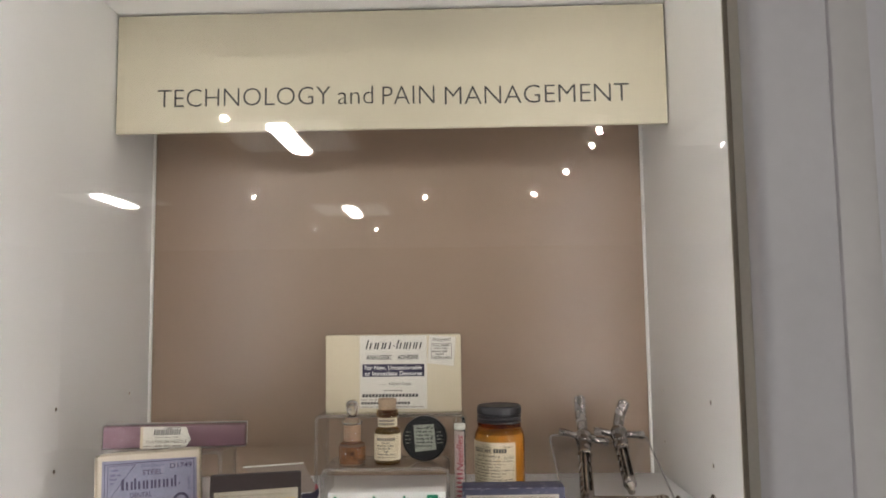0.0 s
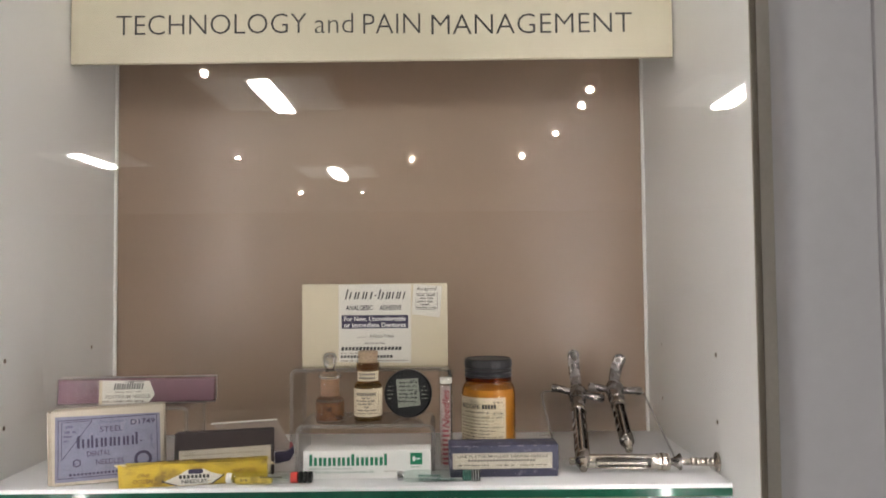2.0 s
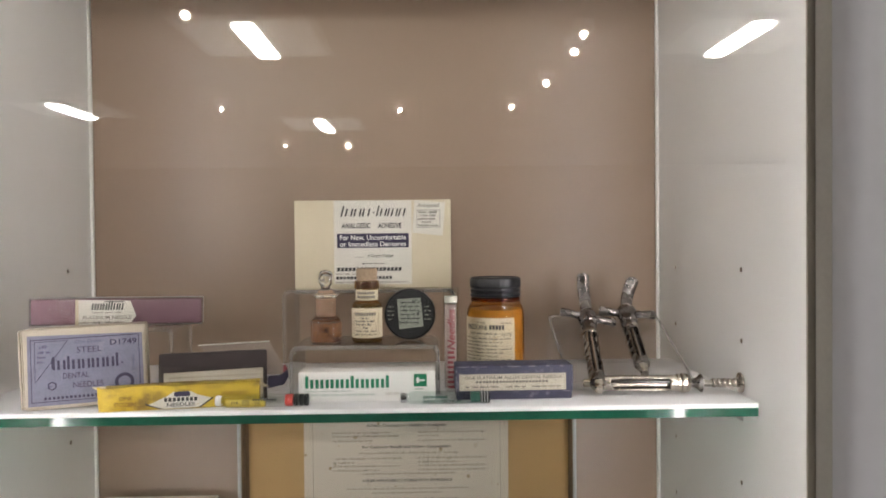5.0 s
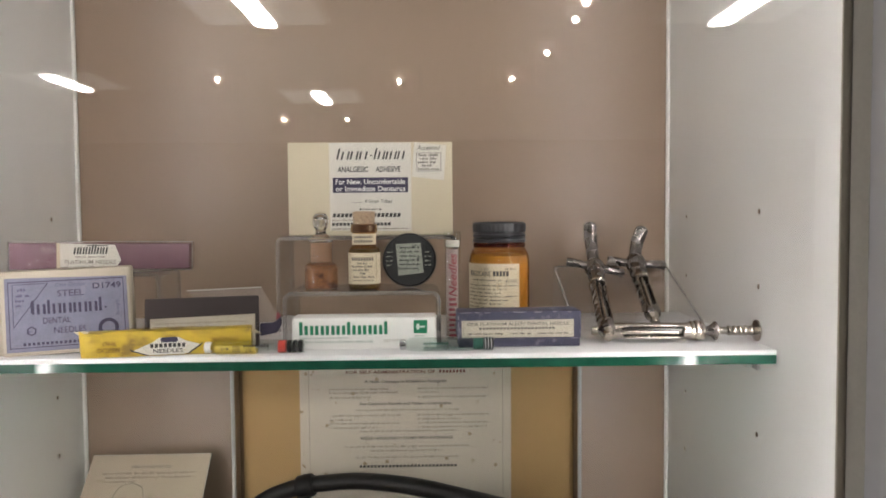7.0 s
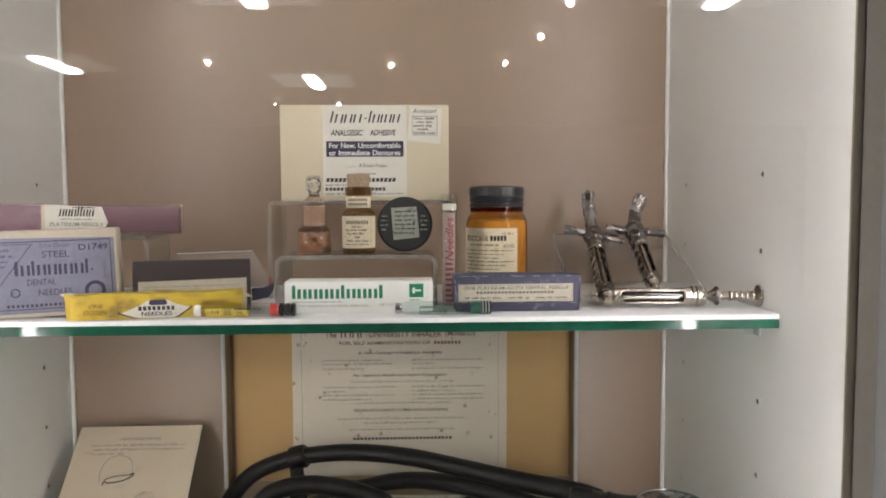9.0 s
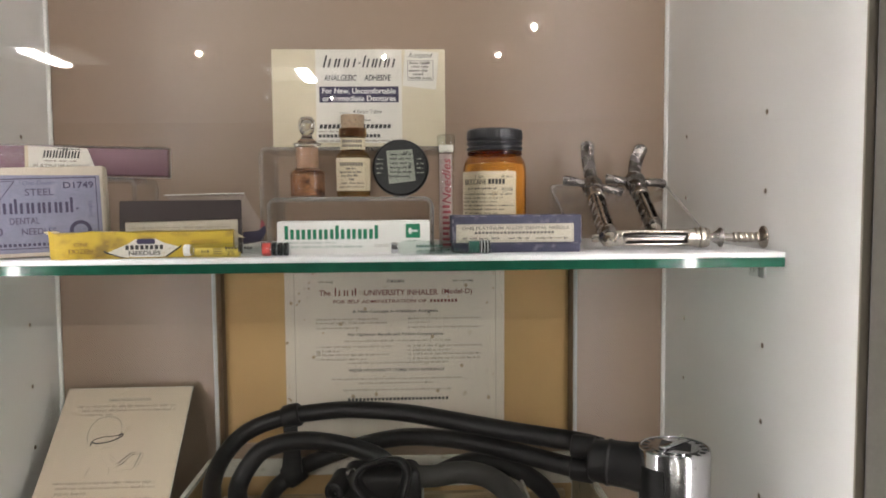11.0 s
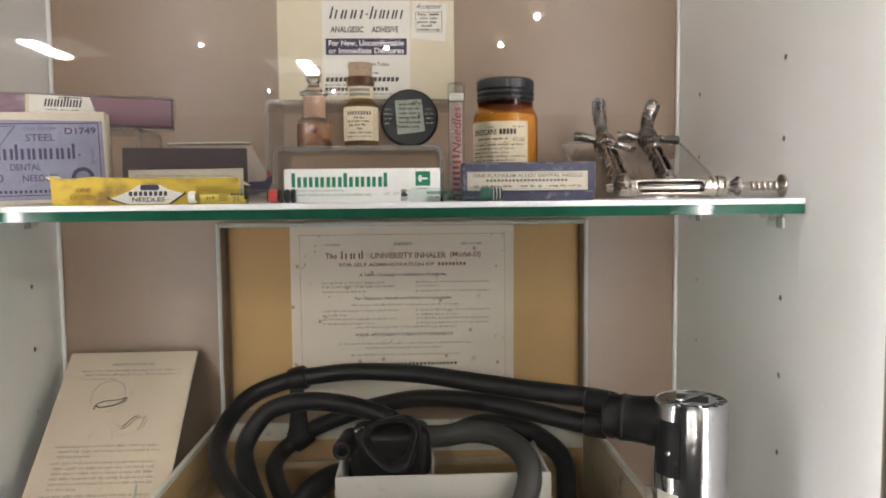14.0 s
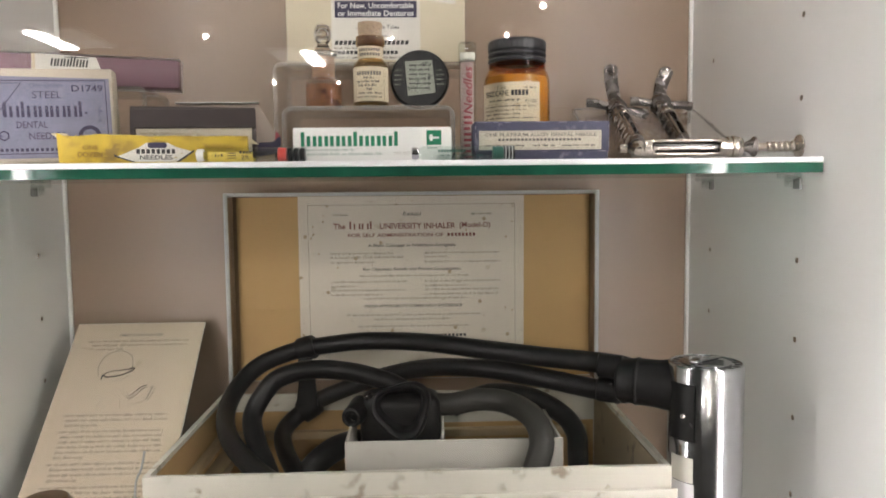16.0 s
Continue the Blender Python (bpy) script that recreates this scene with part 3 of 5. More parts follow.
# ---- things on the upper shelf ----
def riser(label, x0, x1, y0, y1, z0, z1, r, t=0.0030):
    """A clear bent sheet standing like a bridge: two legs and a top with round bends."""
    th = thing("display_riser", label, "display stand", pose(0, 0, z0), "clear risers")
    def outline(d):
        q = [(x0 + d, 0.0)]
        q += [(x0 + r + (r - d) * math.cos(radians(a)), z1 - z0 - r + (r - d) * math.sin(radians(a))) for a in range(180, 89, -10)]
        q += [(x1 - r + (r - d) * math.cos(radians(a)), z1 - z0 - r + (r - d) * math.sin(radians(a))) for a in range(90, -1, -10)]
        return q + [(x1 - d, 0.0)]
    def strip(d0, d1, ya, yb):
        bm = bmesh.new()
        o, i = outline(d0), outline(d1)
        v = [[bm.verts.new((p[0], y, p[1])) for p in c] for y in (ya, yb) for c in (o, i)]
        for k in range(len(o) - 1):
            for a, b in ((0, 1), (1, 3), (3, 2), (2, 0)):
                bm.faces.new((v[a][k], v[a][k + 1], v[b][k + 1], v[b][k]))
        for k in (0, -1):
            bm.faces.new((v[0][k], v[1][k], v[3][k], v[2][k]))
        bmesh.ops.recalc_face_normals(bm, faces=bm.faces)
        return bm
    part("sheet", strip(0, t, y0, y1), M["acrylic"], th)
    for y in (y0, y1):
        part("polished_edge", strip(t * 0.04, t * 0.96, y - 0.0002, y + 0.0002), M["soft_edge"], th, "pale cut edge")
        # glint along the outer edge, painted as a thin pale strip
        part("painted_glint", strip(t * 0.02, t * 0.20, y - 0.0004, y - 0.0003), M["highlight_edge"], th, "pale line painted as the glint of the cut edge")
    return th


riser("clear acrylic riser under the cream card box", -0.068, 0.070, 0.688, 0.748, SHELF, 1.5640, 0.006)
riser("low clear acrylic riser under two small bottles", -0.0525, 0.0560, 0.632, 0.684, SHELF, 1.5275, 0.007)
riser("clear acrylic riser under the purple needle box", -0.232, -0.138, 0.640, 0.682, SHELF, 1.5414, 0.006)
rng = random.Random(4)

# cream card box with a white printed label
card_box = thing("medicine_box", "cream card box with white printed label on a clear riser", "box", pose(0.0035, 0.7005, 1.5642))
part("carton", box(-0.0635, 0.0635, 0, 0.024, 0, 0.0718, 0.0008), M["cream_card"], card_box)
wl = part("label", plate([(-0.0315, 0.004), (0.0315, 0.003), (0.0316, 0.0712), (-0.0315, 0.0714)], -0.0003, -0.0001), M["white_label"], card_box, "white paper label", None)
mark(wl, -0.0262, -0.0020, 0.0585, 0.0672, "lwww", 0.0014, -0.0003, M["ink"], 0.0022)
bars(wl, [(0.0000, 0.0016, 0.0612, 0.0622)], -0.0003, M["ink"])
mark(wl, 0.0025, 0.0265, 0.0585, 0.0672, "lwiww", 0.0013, -0.0003, M["ink"], 0.0022)
lettering(wl, "ANALGESIC", -0.0255, -0.0015, 0.0488, 0.0532, -0.0003, M["ink"], slant=0.12, bold=0.025)
lettering(wl, "ADHESIVE", 0.0040, 0.0235, 0.0488, 0.0532, -0.0003, M["ink"], slant=0.12, bold=0.025)
band = part("dark_band", plate([(-0.0290, 0.0330), (0.0292, 0.0330), (0.0292, 0.0446), (-0.0290, 0.0446)], -0.0004, -0.0003), M["navy"], wl, "dark violet band", None)
lettering(band, "For New, Uncomfortable", -0.0268, 0.0270, 0.0388, 0.0434, -0.0004, M["white_ink"], bold=0.015)
lettering(band, "or Immediate Dentures", -0.0268, 0.0270, 0.0340, 0.0380, -0.0004, M["white_ink"], bold=0.015)
bars(wl, [(-0.0150, -0.0070, 0.0252, 0.0255)], -0.0003, M["ink"])
lettering(wl, "4 Gram Tubes", -0.0045, 0.0165, 0.0250, 0.0278, -0.0003, M["ink"], bold=0.005)
bars(wl, word_bars(rng, -0.0090, 0.0110, 0.0196, 0.0013, 0.008, 0.011), -0.0003, M["ink"])
bars(wl, letter_bars(-0.0295, 0.0235, 0.0140, 0.0170, (1,) * 17, 0.25, 0.0006), -0.0003, M["ink"])
bars(wl, word_bars(rng, -0.0300, -0.0080, 0.0112, 0.0012, 0.004, 0.007), -0.0003, M["grey_ink"])
bars(wl, letter_bars(-0.0300, 0.0160, 0.0074, 0.0098, (1,) * 16, 0.25), -0.0003, M["ink"])
bars(wl, word_bars(rng, -0.0300, 0.0290, 0.0044, 0.0014, 0.003, 0.008), -0.0003, M["grey_ink"])
stamp = part("seal_label", plate([(0.0322, 0.0452), (0.0568, 0.0422), (0.0590, 0.0692), (0.0342, 0.0714)], -0.0003, -0.0001), M["white_label"], card_box, "small white square label", None)
lettering(stamp, "Accepted", 0.0360, 0.0545, 0.0645, 0.0690, -0.0003, M["ink"], slant=0.4)
for a, b, c, d in ((0.0358, 0.0361, 0.0500, 0.0630), (0.0545, 0.0549, 0.0490, 0.0640), (0.0358, 0.0549, 0.0490, 0.0494), (0.0358, 0.0549, 0.0630, 0.0634)):
    bars(stamp, [(a, b, c, d)], -0.0003, M["box_ink"], name="border_line")
for k, (a, b) in enumerate(((0.0375, 0.0530), (0.0385, 0.0525), (0.0370, 0.0525), (0.0400, 0.0510), (0.0368, 0.0540))):
    bars(stamp, word_bars(rng, a, b, 0.0608 - k * 0.0027, 0.0018, 0.006, 0.010), -0.0003, M["box_ink"])

# ground-glass stoppered bottle
bt = thing("stoppered_bottle", "small clear bottle with ball stopper and brown residue", "bottle", pose(-0.0283, 0.651, 1.5277))
part("glass_body", lathe([(0, 0), (0.0108, 0), (0.0114, 0.0008), (0.0114, 0.0150), (0.0106, 0.0172), (0.0080, 0.0188), (0.0074, 0.0200), (0.0074, 0.0330), (0.0092, 0.0345), (0.0094, 0.0358), (0.0070, 0.0364)], 40), M["solid_glass"], bt)
part("residue", lathe([(0, 0.0009), (0.0104, 0.0009), (0.0108, 0.0016), (0.0108, 0.0125), (0, 0.0122)], 40), M["liquid"], bt, "brown residue in the base")
part("dried_band", lathe([(0.01095, 0.0118), (0.01100, 0.0122), (0.01095, 0.0148), (0.0103, 0.0152)], 40, cap=False), M["liquid"], bt, "brown dried rim")
part("neck_stain", lathe([(0.0066, 0.0192), (0.0069, 0.0200), (0.0069, 0.0325), (0.0060, 0.0332)], 30), M["pale_residue"], bt, "pale stained ground neck")
stop = part("stopper", lathe([(0, 0.0300), (0.0058, 0.0305), (0.0064, 0.0370), (0.0050, 0.0385), (0.0036, 0.0402), (0.0034, 0.0418), (0.0046, 0.0435), (0.0056, 0.0462), (0.0058, 0.0482), (0.0052, 0.0510), (0.0036, 0.0532), (0, 0.0542)], 36), M["solid_glass"], bt, "clear glass ball stopper")
part("stopper_core", lathe([(0, 0.0445), (0.0024, 0.0455), (0.0032, 0.0480), (0.0022, 0.0505), (0, 0.0512)], 24), M["solid_glass"], bt)

# amber bottle with a cork
cb = thing("corked_bottle", "small olive-brown glass bottle with a cork and cream labels", "bottle", pose(0.0022, 0.652, 1.5277) @ Matrix.Diagonal((1, 1, 0.955, 1)))
part("glass_body", lathe([(0, 0), (0.0105, 0), (0.0111, 0.0008), (0.0111, 0.0275), (0.0104, 0.0300), (0.0086, 0.0316), (0.0081, 0.0325), (0.0081, 0.0415), (0.0092, 0.0420), (0.0094, 0.0435), (0.0092, 0.0478), (0.0070, 0.0482)], 40), M["olive"], cb)
part("contents", lathe([(0, 0.0010), (0.0101, 0.0012), (0.0103, 0.0265), (0.0095, 0.0290), (0, 0.0295)], 36), M["dark_contents"], cb, "dark contents")
part("collar", lathe([(0.0076, 0.0418), (0.0082, 0.0420), (0.0086, 0.0476), (0.0066, 0.0480)], 36), M["liquid_dark"], cb, "dark amber lip")
part("cork", lathe([(0, 0.0420), (0.0064, 0.0422), (0.0076, 0.0495), (0.0080, 0.0560), (0.0077, 0.0572), (0, 0.0575)], 30), M["cork"], cb, "crumbling cork")
lb = part("label", lathe([(0.0113, 0.0040), (0.01135, 0.0041), (0.01135, 0.0268), (0.0113, 0.0269)], 40, a0=-125, a1=110, cap=False), M["label"], cb, "cream paper label")
nl = part("neck_label", lathe([(0.0083, 0.0328), (0.00835, 0.0329), (0.00835, 0.0408), (0.0083, 0.0409)], 40, a0=-130, a1=130, cap=False), M["label"], cb, "cream neck label")
bars(lb, letter_bars(-0.0090, 0.0080, 0.0212, 0.0238, (1,) * 9, 0.3), 0, M["box_ink"], bend=0.0114)
for k, (a, b, h) in enumerate(((-0.004, 0.003, 0.0014), (-0.009, 0.009, 0.0016), (-0.008, 0.006, 0.0017), (-0.002, 0.003, 0.0018), (-0.008, 0.009, 0.0012), (-0.009, 0.009, 0.0012))):
    bars(lb, word_bars(rng, a, b, 0.0188 - k * 0.0025, h, 0.003, 0.006, 0.0009), 0, M["box_ink"], bend=0.0114)
for x in (-0.0104, 0.0102):
    bars(lb, [(x, x + 0.0002, 0.0052, 0.0258)], 0, M["box_ink"], bend=0.0114, name="border_line")
for k in range(2):
    bars(nl, letter_bars(-0.0075, 0.0075, 0.0375 - k * 0.0031, 0.0395 - k * 0.0031, (1,) * (9 - k), 0.3), 0, M["box_ink"], bend=0.0084)

# round black tin, on its rim
tin = thing("round_tin", "round black lacquered tin with a worn printed label", "tin", pose(0.0340, 0.6550, 1.5474, -4, 0, -2) @ Matrix.Diagonal((1.04, 1, 1.04, 1)))
part("lid", lathe([(0, 0), (0.0172, 0.0), (0.0182, 0.0008), (0.0187, 0.0022), (0.0187, 0.0065), (0.0182, 0.0072)], 56, pose(0, 0, 0, -90, 0, 0)), M["black"], tin)
part("base", lathe([(0.0180, 0.0066), (0.0180, 0.0125), (0.0172, 0.0135), (0, 0.0137)], 56, pose(0, 0, 0, -90, 0, 0)), M["black"], tin)
tl = part("printed_panel", plate([(-0.0075, -0.0108), (0.0100, -0.0088), (0.0080, 0.0118), (-0.0092, 0.0110)], -0.0003, 0.0001), M["tin_label"], tin, "worn pale green printed panel", None)
for k in range(6):
    bars(tl, word_bars(rng, -0.0066, 0.0072, 0.0080 - k * 0.0029, 0.0013, 0.003, 0.007, 0.0008), -0.0003, M["black"])
for s in (-1, 1):
    for k in range(4):
        z = 0.005 - k * 0.0030
        w = math.sqrt(0.0165 ** 2 - z * z) - 0.0005
        bars(tin, word_bars(rng, *sorted((s * 0.0108, s * w)), z, 0.0011, 0.002, 0.004, 0.0006), -0.0001, M["tin_label"])

# needle tube
nt_ = thing("needle_tube", "clear glass tube with red printing, standing upright", "tube", pose(0.0648, 0.6440, SHELF))
part("glass_tube", lathe([(0, 0), (0.0040, 0.0004), (0.0052, 0.0020), (0.0053, 0.0660)], 28), M["vial"], nt_)
part("paper_insert", lathe([(0.0012, 0.0012), (0.0046, 0.0030), (0.0047, 0.0640)], 28, a0=-150, a1=50, cap=False), M["pink_paper"], nt_, "rolled pinkish paper inside")
part("cap", lathe([(0.0053, 0.0650), (0.0057, 0.0652), (0.0058, 0.0760), (0.0052, 0.0767), (0, 0.0767)], 28), M["vial"], nt_, "translucent push cap")
part("stopper", lathe([(0, 0.0655), (0.0048, 0.0656), (0.0049, 0.0700), (0, 0.0702)], 24), M["white_label"], nt_)
vm = letter_mesh("Needles", -0.0150, 0.0150, -0.0028, 0.0032, 0, M["red_ink"], slant=0.25, bold=0.01)
for v in vm.vertices:
    a, h = v.co.z, v.co.x
    v.co = (-0.0054 * math.sin(a / 0.0054), -0.0054 * math.cos(a / 0.0054) - (0.00008 if v.co.y < -0.00004 else 0), 0.0460 + h)
ob = new("lettering", vm)
ob.parent = nt_
part("printed_bar", bars_mesh([(-0.0030, 0.0026 - 0.0008 * (k % 3), 0.0030 + k * 0.0036, 0.0030 + k * 0.0036 + 0.0017) for k in range(8)], 0, 0.0054), M["red_ink"], nt_, smooth=None)
for k in range(5):
    part("needle", lathe([(0.0004, 0.004), (0.0004, 0.052)], 6, pose(-0.002 + k * 0.001, 0.001 * (k % 2), 0)), M["pink"] if k % 2 else M["steel"], nt_)

# amber jar of powder
jar = thing("amber_jar", "amber glass jar of powder with a worn black screw cap", "jar", pose(0.1002, 0.670, SHELF))
part("glass_body", lathe([(0, 0), (0.0205, 0), (0.0218, 0.0012), (0.0221, 0.0030), (0.0221, 0.0545), (0.0216, 0.0580), (0.0203, 0.0612), (0.0188, 0.0630), (0.0182, 0.0640), (0.0182, 0.0690)], 56), M["amber"], jar)
part("powder", lathe([(0, 0.0020), (0.0205, 0.0022), (0.0209, 0.0400), (0.0209, 0.0535), (0.0196, 0.0580), (0.0120, 0.0592), (0, 0.0588)], 48), M["powder"], jar, "pale powder seen through amber glass")
part("neck_ring", lathe([(0.0170, 0.0640), (0.0190, 0.0643), (0.0193, 0.0658), (0.0190, 0.0670), (0.0170, 0.0675)], 48, cap=False), M["amber_thick"], jar, "dark amber neck ring")
ridge = [(0.0175, 0.0676), (0.0190, 0.0677), (0.0197, 0.0684), (0.0197, 0.0694), (0.0190, 0.0700), (0.0183, 0.0704), (0.0183, 0.0710), (0.0190, 0.0715), (0.0196, 0.0722), (0.0196, 0.0731), (0.0189, 0.0737), (0.0183, 0.0741), (0.0183, 0.0746), (0.0191, 0.0750), (0.0196, 0.0758), (0.0197, 0.0798), (0.0192, 0.0814), (0.0180, 0.0824), (0.0172, 0.0818), (0, 0.0818)]
cap_ = lathe(ridge, 108)
for v in cap_.verts:
    if 0.0756 < v.co.z < 0.0802 and math.hypot(v.co.x, v.co.y) > 0.0192:
        k = 1.0 - 0.022 * (round(math.degrees(math.atan2(v.co.x, v.co.y)) * 108 / 360) % 3 == 0)
        v.co.x, v.co.y = v.co.x * k, v.co.y * k
part("screw_cap", cap_, M["black_cap"], jar, "worn black ridged metal cap", 20)
jl = part("label", lathe([(0.0223, 0.0035), (0.02235, 0.0037), (0.02235, 0.0527), (0.0223, 0.0528)], 48, a0=-112, a1=34, cap=False), M["label"], jar, "cream printed label")
R_ = 0.0224
lettering(jl, "1 oz.", -0.0165, -0.0095, 0.0482, 0.0505, 0, M["box_ink"], bend=R_)
bars(jl, word_bars(rng, 0.0020, 0.0110, 0.0484, 0.0016, 0.002, 0.004), 0, M["box_ink"], bend=R_)
lettering(jl, "BENZOCAINE", -0.0285, -0.0085, 0.0438, 0.0476, 0, M["ink"], bend=R_, bold=0.01)
bars(jl, letter_bars(-0.0068, 0.0050, 0.0440, 0.0476, (1,) * 5, 0.25), 0, M["ink"], bend=R_)
bars(jl, word_bars(rng, -0.0240, 0.0000, 0.0405, 0.0015, 0.004, 0.009), 0, M["box_ink"], bend=R_)
lettering(jl, "41106", 0.0020, 0.0105, 0.0392, 0.0418, 0, M["box_ink"], bend=R_, slant=0.2)
for k in range(12):
    bars(jl, word_bars(rng, -0.0300, 0.0115 - 0.006 * (k % 3), 0.0368 - k * 0.0026, 0.0011, 0.003, 0.009), 0, M["box_ink"], bend=R_)
bars(jl, [(-0.0320, 0.0118, 0.0386, 0.0388)], 0, M["box_ink"], bend=R_, name="border_line")

# white tube carton
tc = thing("ointment_carton", "white carton with green lettering blocks, lying on its side", "carton", pose(0.0050, 0.6115, SHELF, 0, 0, 0.3))
part("carton", box(-0.0472, 0.0472, 0, 0.0205, 0, 0.0208, 0.0005), M["white_card"], tc)
mark(tc, -0.0428, 0.0165, 0.0096, 0.0182, "lwwwwlwwwl", 0.0022, 0, M["green_ink"])
bars(tc, [(0.0325, 0.0415, 0.0100, 0.0188)], 0, M["green_ink"])
bars(tc, [(0.0340, 0.0400, 0.0138, 0.0150), (0.0345, 0.0362, 0.0125, 0.0138, 0.0), (0.0345, 0.0362, 0.0150, 0.0163)], -0.0001, M["white_card"])
bars(tc, word_bars(rng, -0.0430, -0.0100, 0.0070, 0.0012, 0.004, 0.009) + word_bars(rng, -0.0425, 0.0080, 0.0042, 0.0017, 0.003, 0.008), 0, M["mint_ink"])
lettering(tc, "NET WT", 0.0130, 0.0225, 0.0042, 0.0062, 0, M["text_ink"])
bars(tc, word_bars(rng, 0.0330, 0.0415, 0.0078, 0.0010, 0.002, 0.004), 0, M["green_ink"])
for s in (-1, 1):
    part("end_flap", box(*sorted((s * 0.0472, s * 0.0476)), 0.0012, 0.0195, 0.0012, 0.0196), M["white_card"], tc)

# blue needle box
bb = thing("needle_box", "worn blue paper-covered box with a cream printed label", "box", pose(0.1077, 0.6115, SHELF, 0, 0, 0.8))
part("base", box(-0.0405, 0.0405, 0.0005, 0.0215, 0, 0.0190, 0.0008), M["blue_box"], bb)
part("lid", box(-0.0412, 0.0412, -0.0003, 0.0222, 0.0052, 0.0238, 0.0009), M["blue_box"], bb)
rub = random.Random(12)
rubs = [(x, x + rub.uniform(0.001, 0.005), z, z + rub.uniform(0.0003, 0.0008)) for x, z in [(rub.uniform(-0.041, 0.036), rub.choice((0.0229, 0.0054, 0.0231))) for k in range(22)]]
rubs += [(x, x + 0.0006, z, z + rub.uniform(0.001, 0.003)) for x, z in [(rub.choice((-0.0409, 0.0403)), rub.uniform(0.006, 0.020)) for k in range(10)]]
bars(bb, rubs, -0.0003, M["rubbed_blue"], name="rubbed_edge")
bl_ = part("label", plate([(-0.0385, 0.0066), (0.0360, 0.0066), (0.0360, 0.0182), (-0.0385, 0.0180)], -0.0006, -0.0003), M["grey_label"], bb, "cream printed label", None)
for a, b, c, d in ((-0.0375, 0.0350, 0.0075, 0.0077), (-0.0375, 0.0350, 0.0171, 0.0173), (-0.0375, -0.0373, 0.0075, 0.0173), (0.0348, 0.0350, 0.0075, 0.0173)):
    bars(bl_, [(a, b, c, d)], -0.0006, M["grey_ink"], name="border_line")
lettering(bl_, "ONE PLATINUM ALLOY DENTAL NEEDLE", -0.0350, 0.0330, 0.0146, 0.0166, -0.0006, M["box_ink"], bold=0.012)
bars(bl_, letter_bars(-0.0270, 0.0240, 0.0119, 0.0134, (1,) * 22, 0.3), -0.0006, M["box_ink"])
bars(bl_, word_bars(rng, -0.0350, -0.0100, 0.0086, 0.0013, 0.004, 0.008) + word_bars(rng, -0.0060, 0.0080, 0.0086, 0.0013, 0.004, 0.006) + word_bars(rng, 0.0120, 0.0330, 0.0086, 0.0013, 0.004, 0.007), -0.0006, M["box_ink"])


# anaesthetic cartridges lying at the front edge
def cartridge(label, x, y, length, green):
    r = 0.0043
    th = thing("glass_cartridge", label, "cartridge", pose(x, y, SHELF + r + 0.0001, 0, 0, 0.4), "glass cartridges")
    along = pose(0, 0, 0, 0, 90, 0)
    part("metal_cap", lathe([(0, 0), (0.0030, 0.0), (0.0036, 0.0006), (0.0036, 0.0030), (0.0030, 0.0042)], 26, along, cap=False), M["white_card"] if not green else M["chrome"], th, "pale crimped cap")
    part("glass_barrel", lathe([(0.0028, 0.0040), (0.0030, 0.0052), (0.0042, 0.0064), (r, 0.0072), (r, length), (0.0040, length + 0.0002)], 30, along, cap=False), M["vial_green"] if green else M["vial"], th)
    if green:
        part("label_film", lathe([(0.00440, 0.0150), (0.00440, 0.0480)], 30, along @ pose(0, 0, 0, 0, 0, 90), a0=-70, a1=60, cap=False), M["vial_green"], th, "greenish printed film")
        bars(th, letter_bars(0.0155, 0.0320, 0.0004, 0.0020, (1,) * 10, 0.3), -0.0045, M["dark_green"])
        bars(th, word_bars(rng, 0.0160, 0.0420, -0.0018, 0.0009, 0.002, 0.005), -0.0044, M["dark_green"])
        part("bubble", lathe([(0, -0.003), (0.0016, -0.0025), (0.002, 0), (0.0016, 0.0025), (0, 0.003)], 16, pose(0.030, 0, -0.0016, 0, 90, 0)), M["vial"], th)
        part("plunger", lathe([(0, length - 0.0135), (0.0038, length - 0.0130), (0.0038, length - 0.0070), (0, length - 0.0068)], 26, along), M["dark_green"], th, "dark green rubber plunger")
        part("end_collar", lathe([(0, length - 0.0068), (0.0041, length - 0.0066), (0.0041, length - 0.0004), (0, length - 0.0002)], 26, along), M["black"], th, "black ribbed end")
        for k in range(3):
            part("rib", lathe([(0.0041, 0), (0.00435, 0.0001), (0.00435, 0.0007), (0.0041, 0.0008)], 26, pose(length - 0.006 + k * 0.0019, 0, 0, 0, 90, 0), cap=False), M["acrylic_edge"], th)
    else:
        part("label_film", lathe([(0.00440, 0.0075), (0.00440, 0.0330)], 30, along @ pose(0, 0, 0, 0, 0, 90), a0=-110, a1=70, cap=False), M["yellow_film"], th, "yellow printed film")
        lettering(th, "2%", 0.0265, 0.0310, -0.0028, -0.0002, -0.0045, M["ink"])
        bars(th, letter_bars(0.0255, 0.0420, 0.0006, 0.0020, (1,) * 9, 0.3), -0.0045, M["ink"])
        bars(th, word_bars(rng, 0.0115, 0.0165, -0.0012, 0.0016, 0.001, 0.002, 0.0005) + [(0.0185, 0.0235, z, z + 0.0005) for z in (-0.0022, -0.0008, 0.0006)], -0.0045, M["ink"])
        part("solution", lathe([(0, 0.0335), (0.0024, 0.0340), (0.0024, 0.0465), (0, 0.047)], 20, along), M["vial"], th, "clear solution")
        part("red_plunger", lathe([(0, 0.0470), (0.0040, 0.0471), (0.0040, 0.0518), (0, 0.0519)], 26, along), M["red_plug"], th, "red rubber plunger")
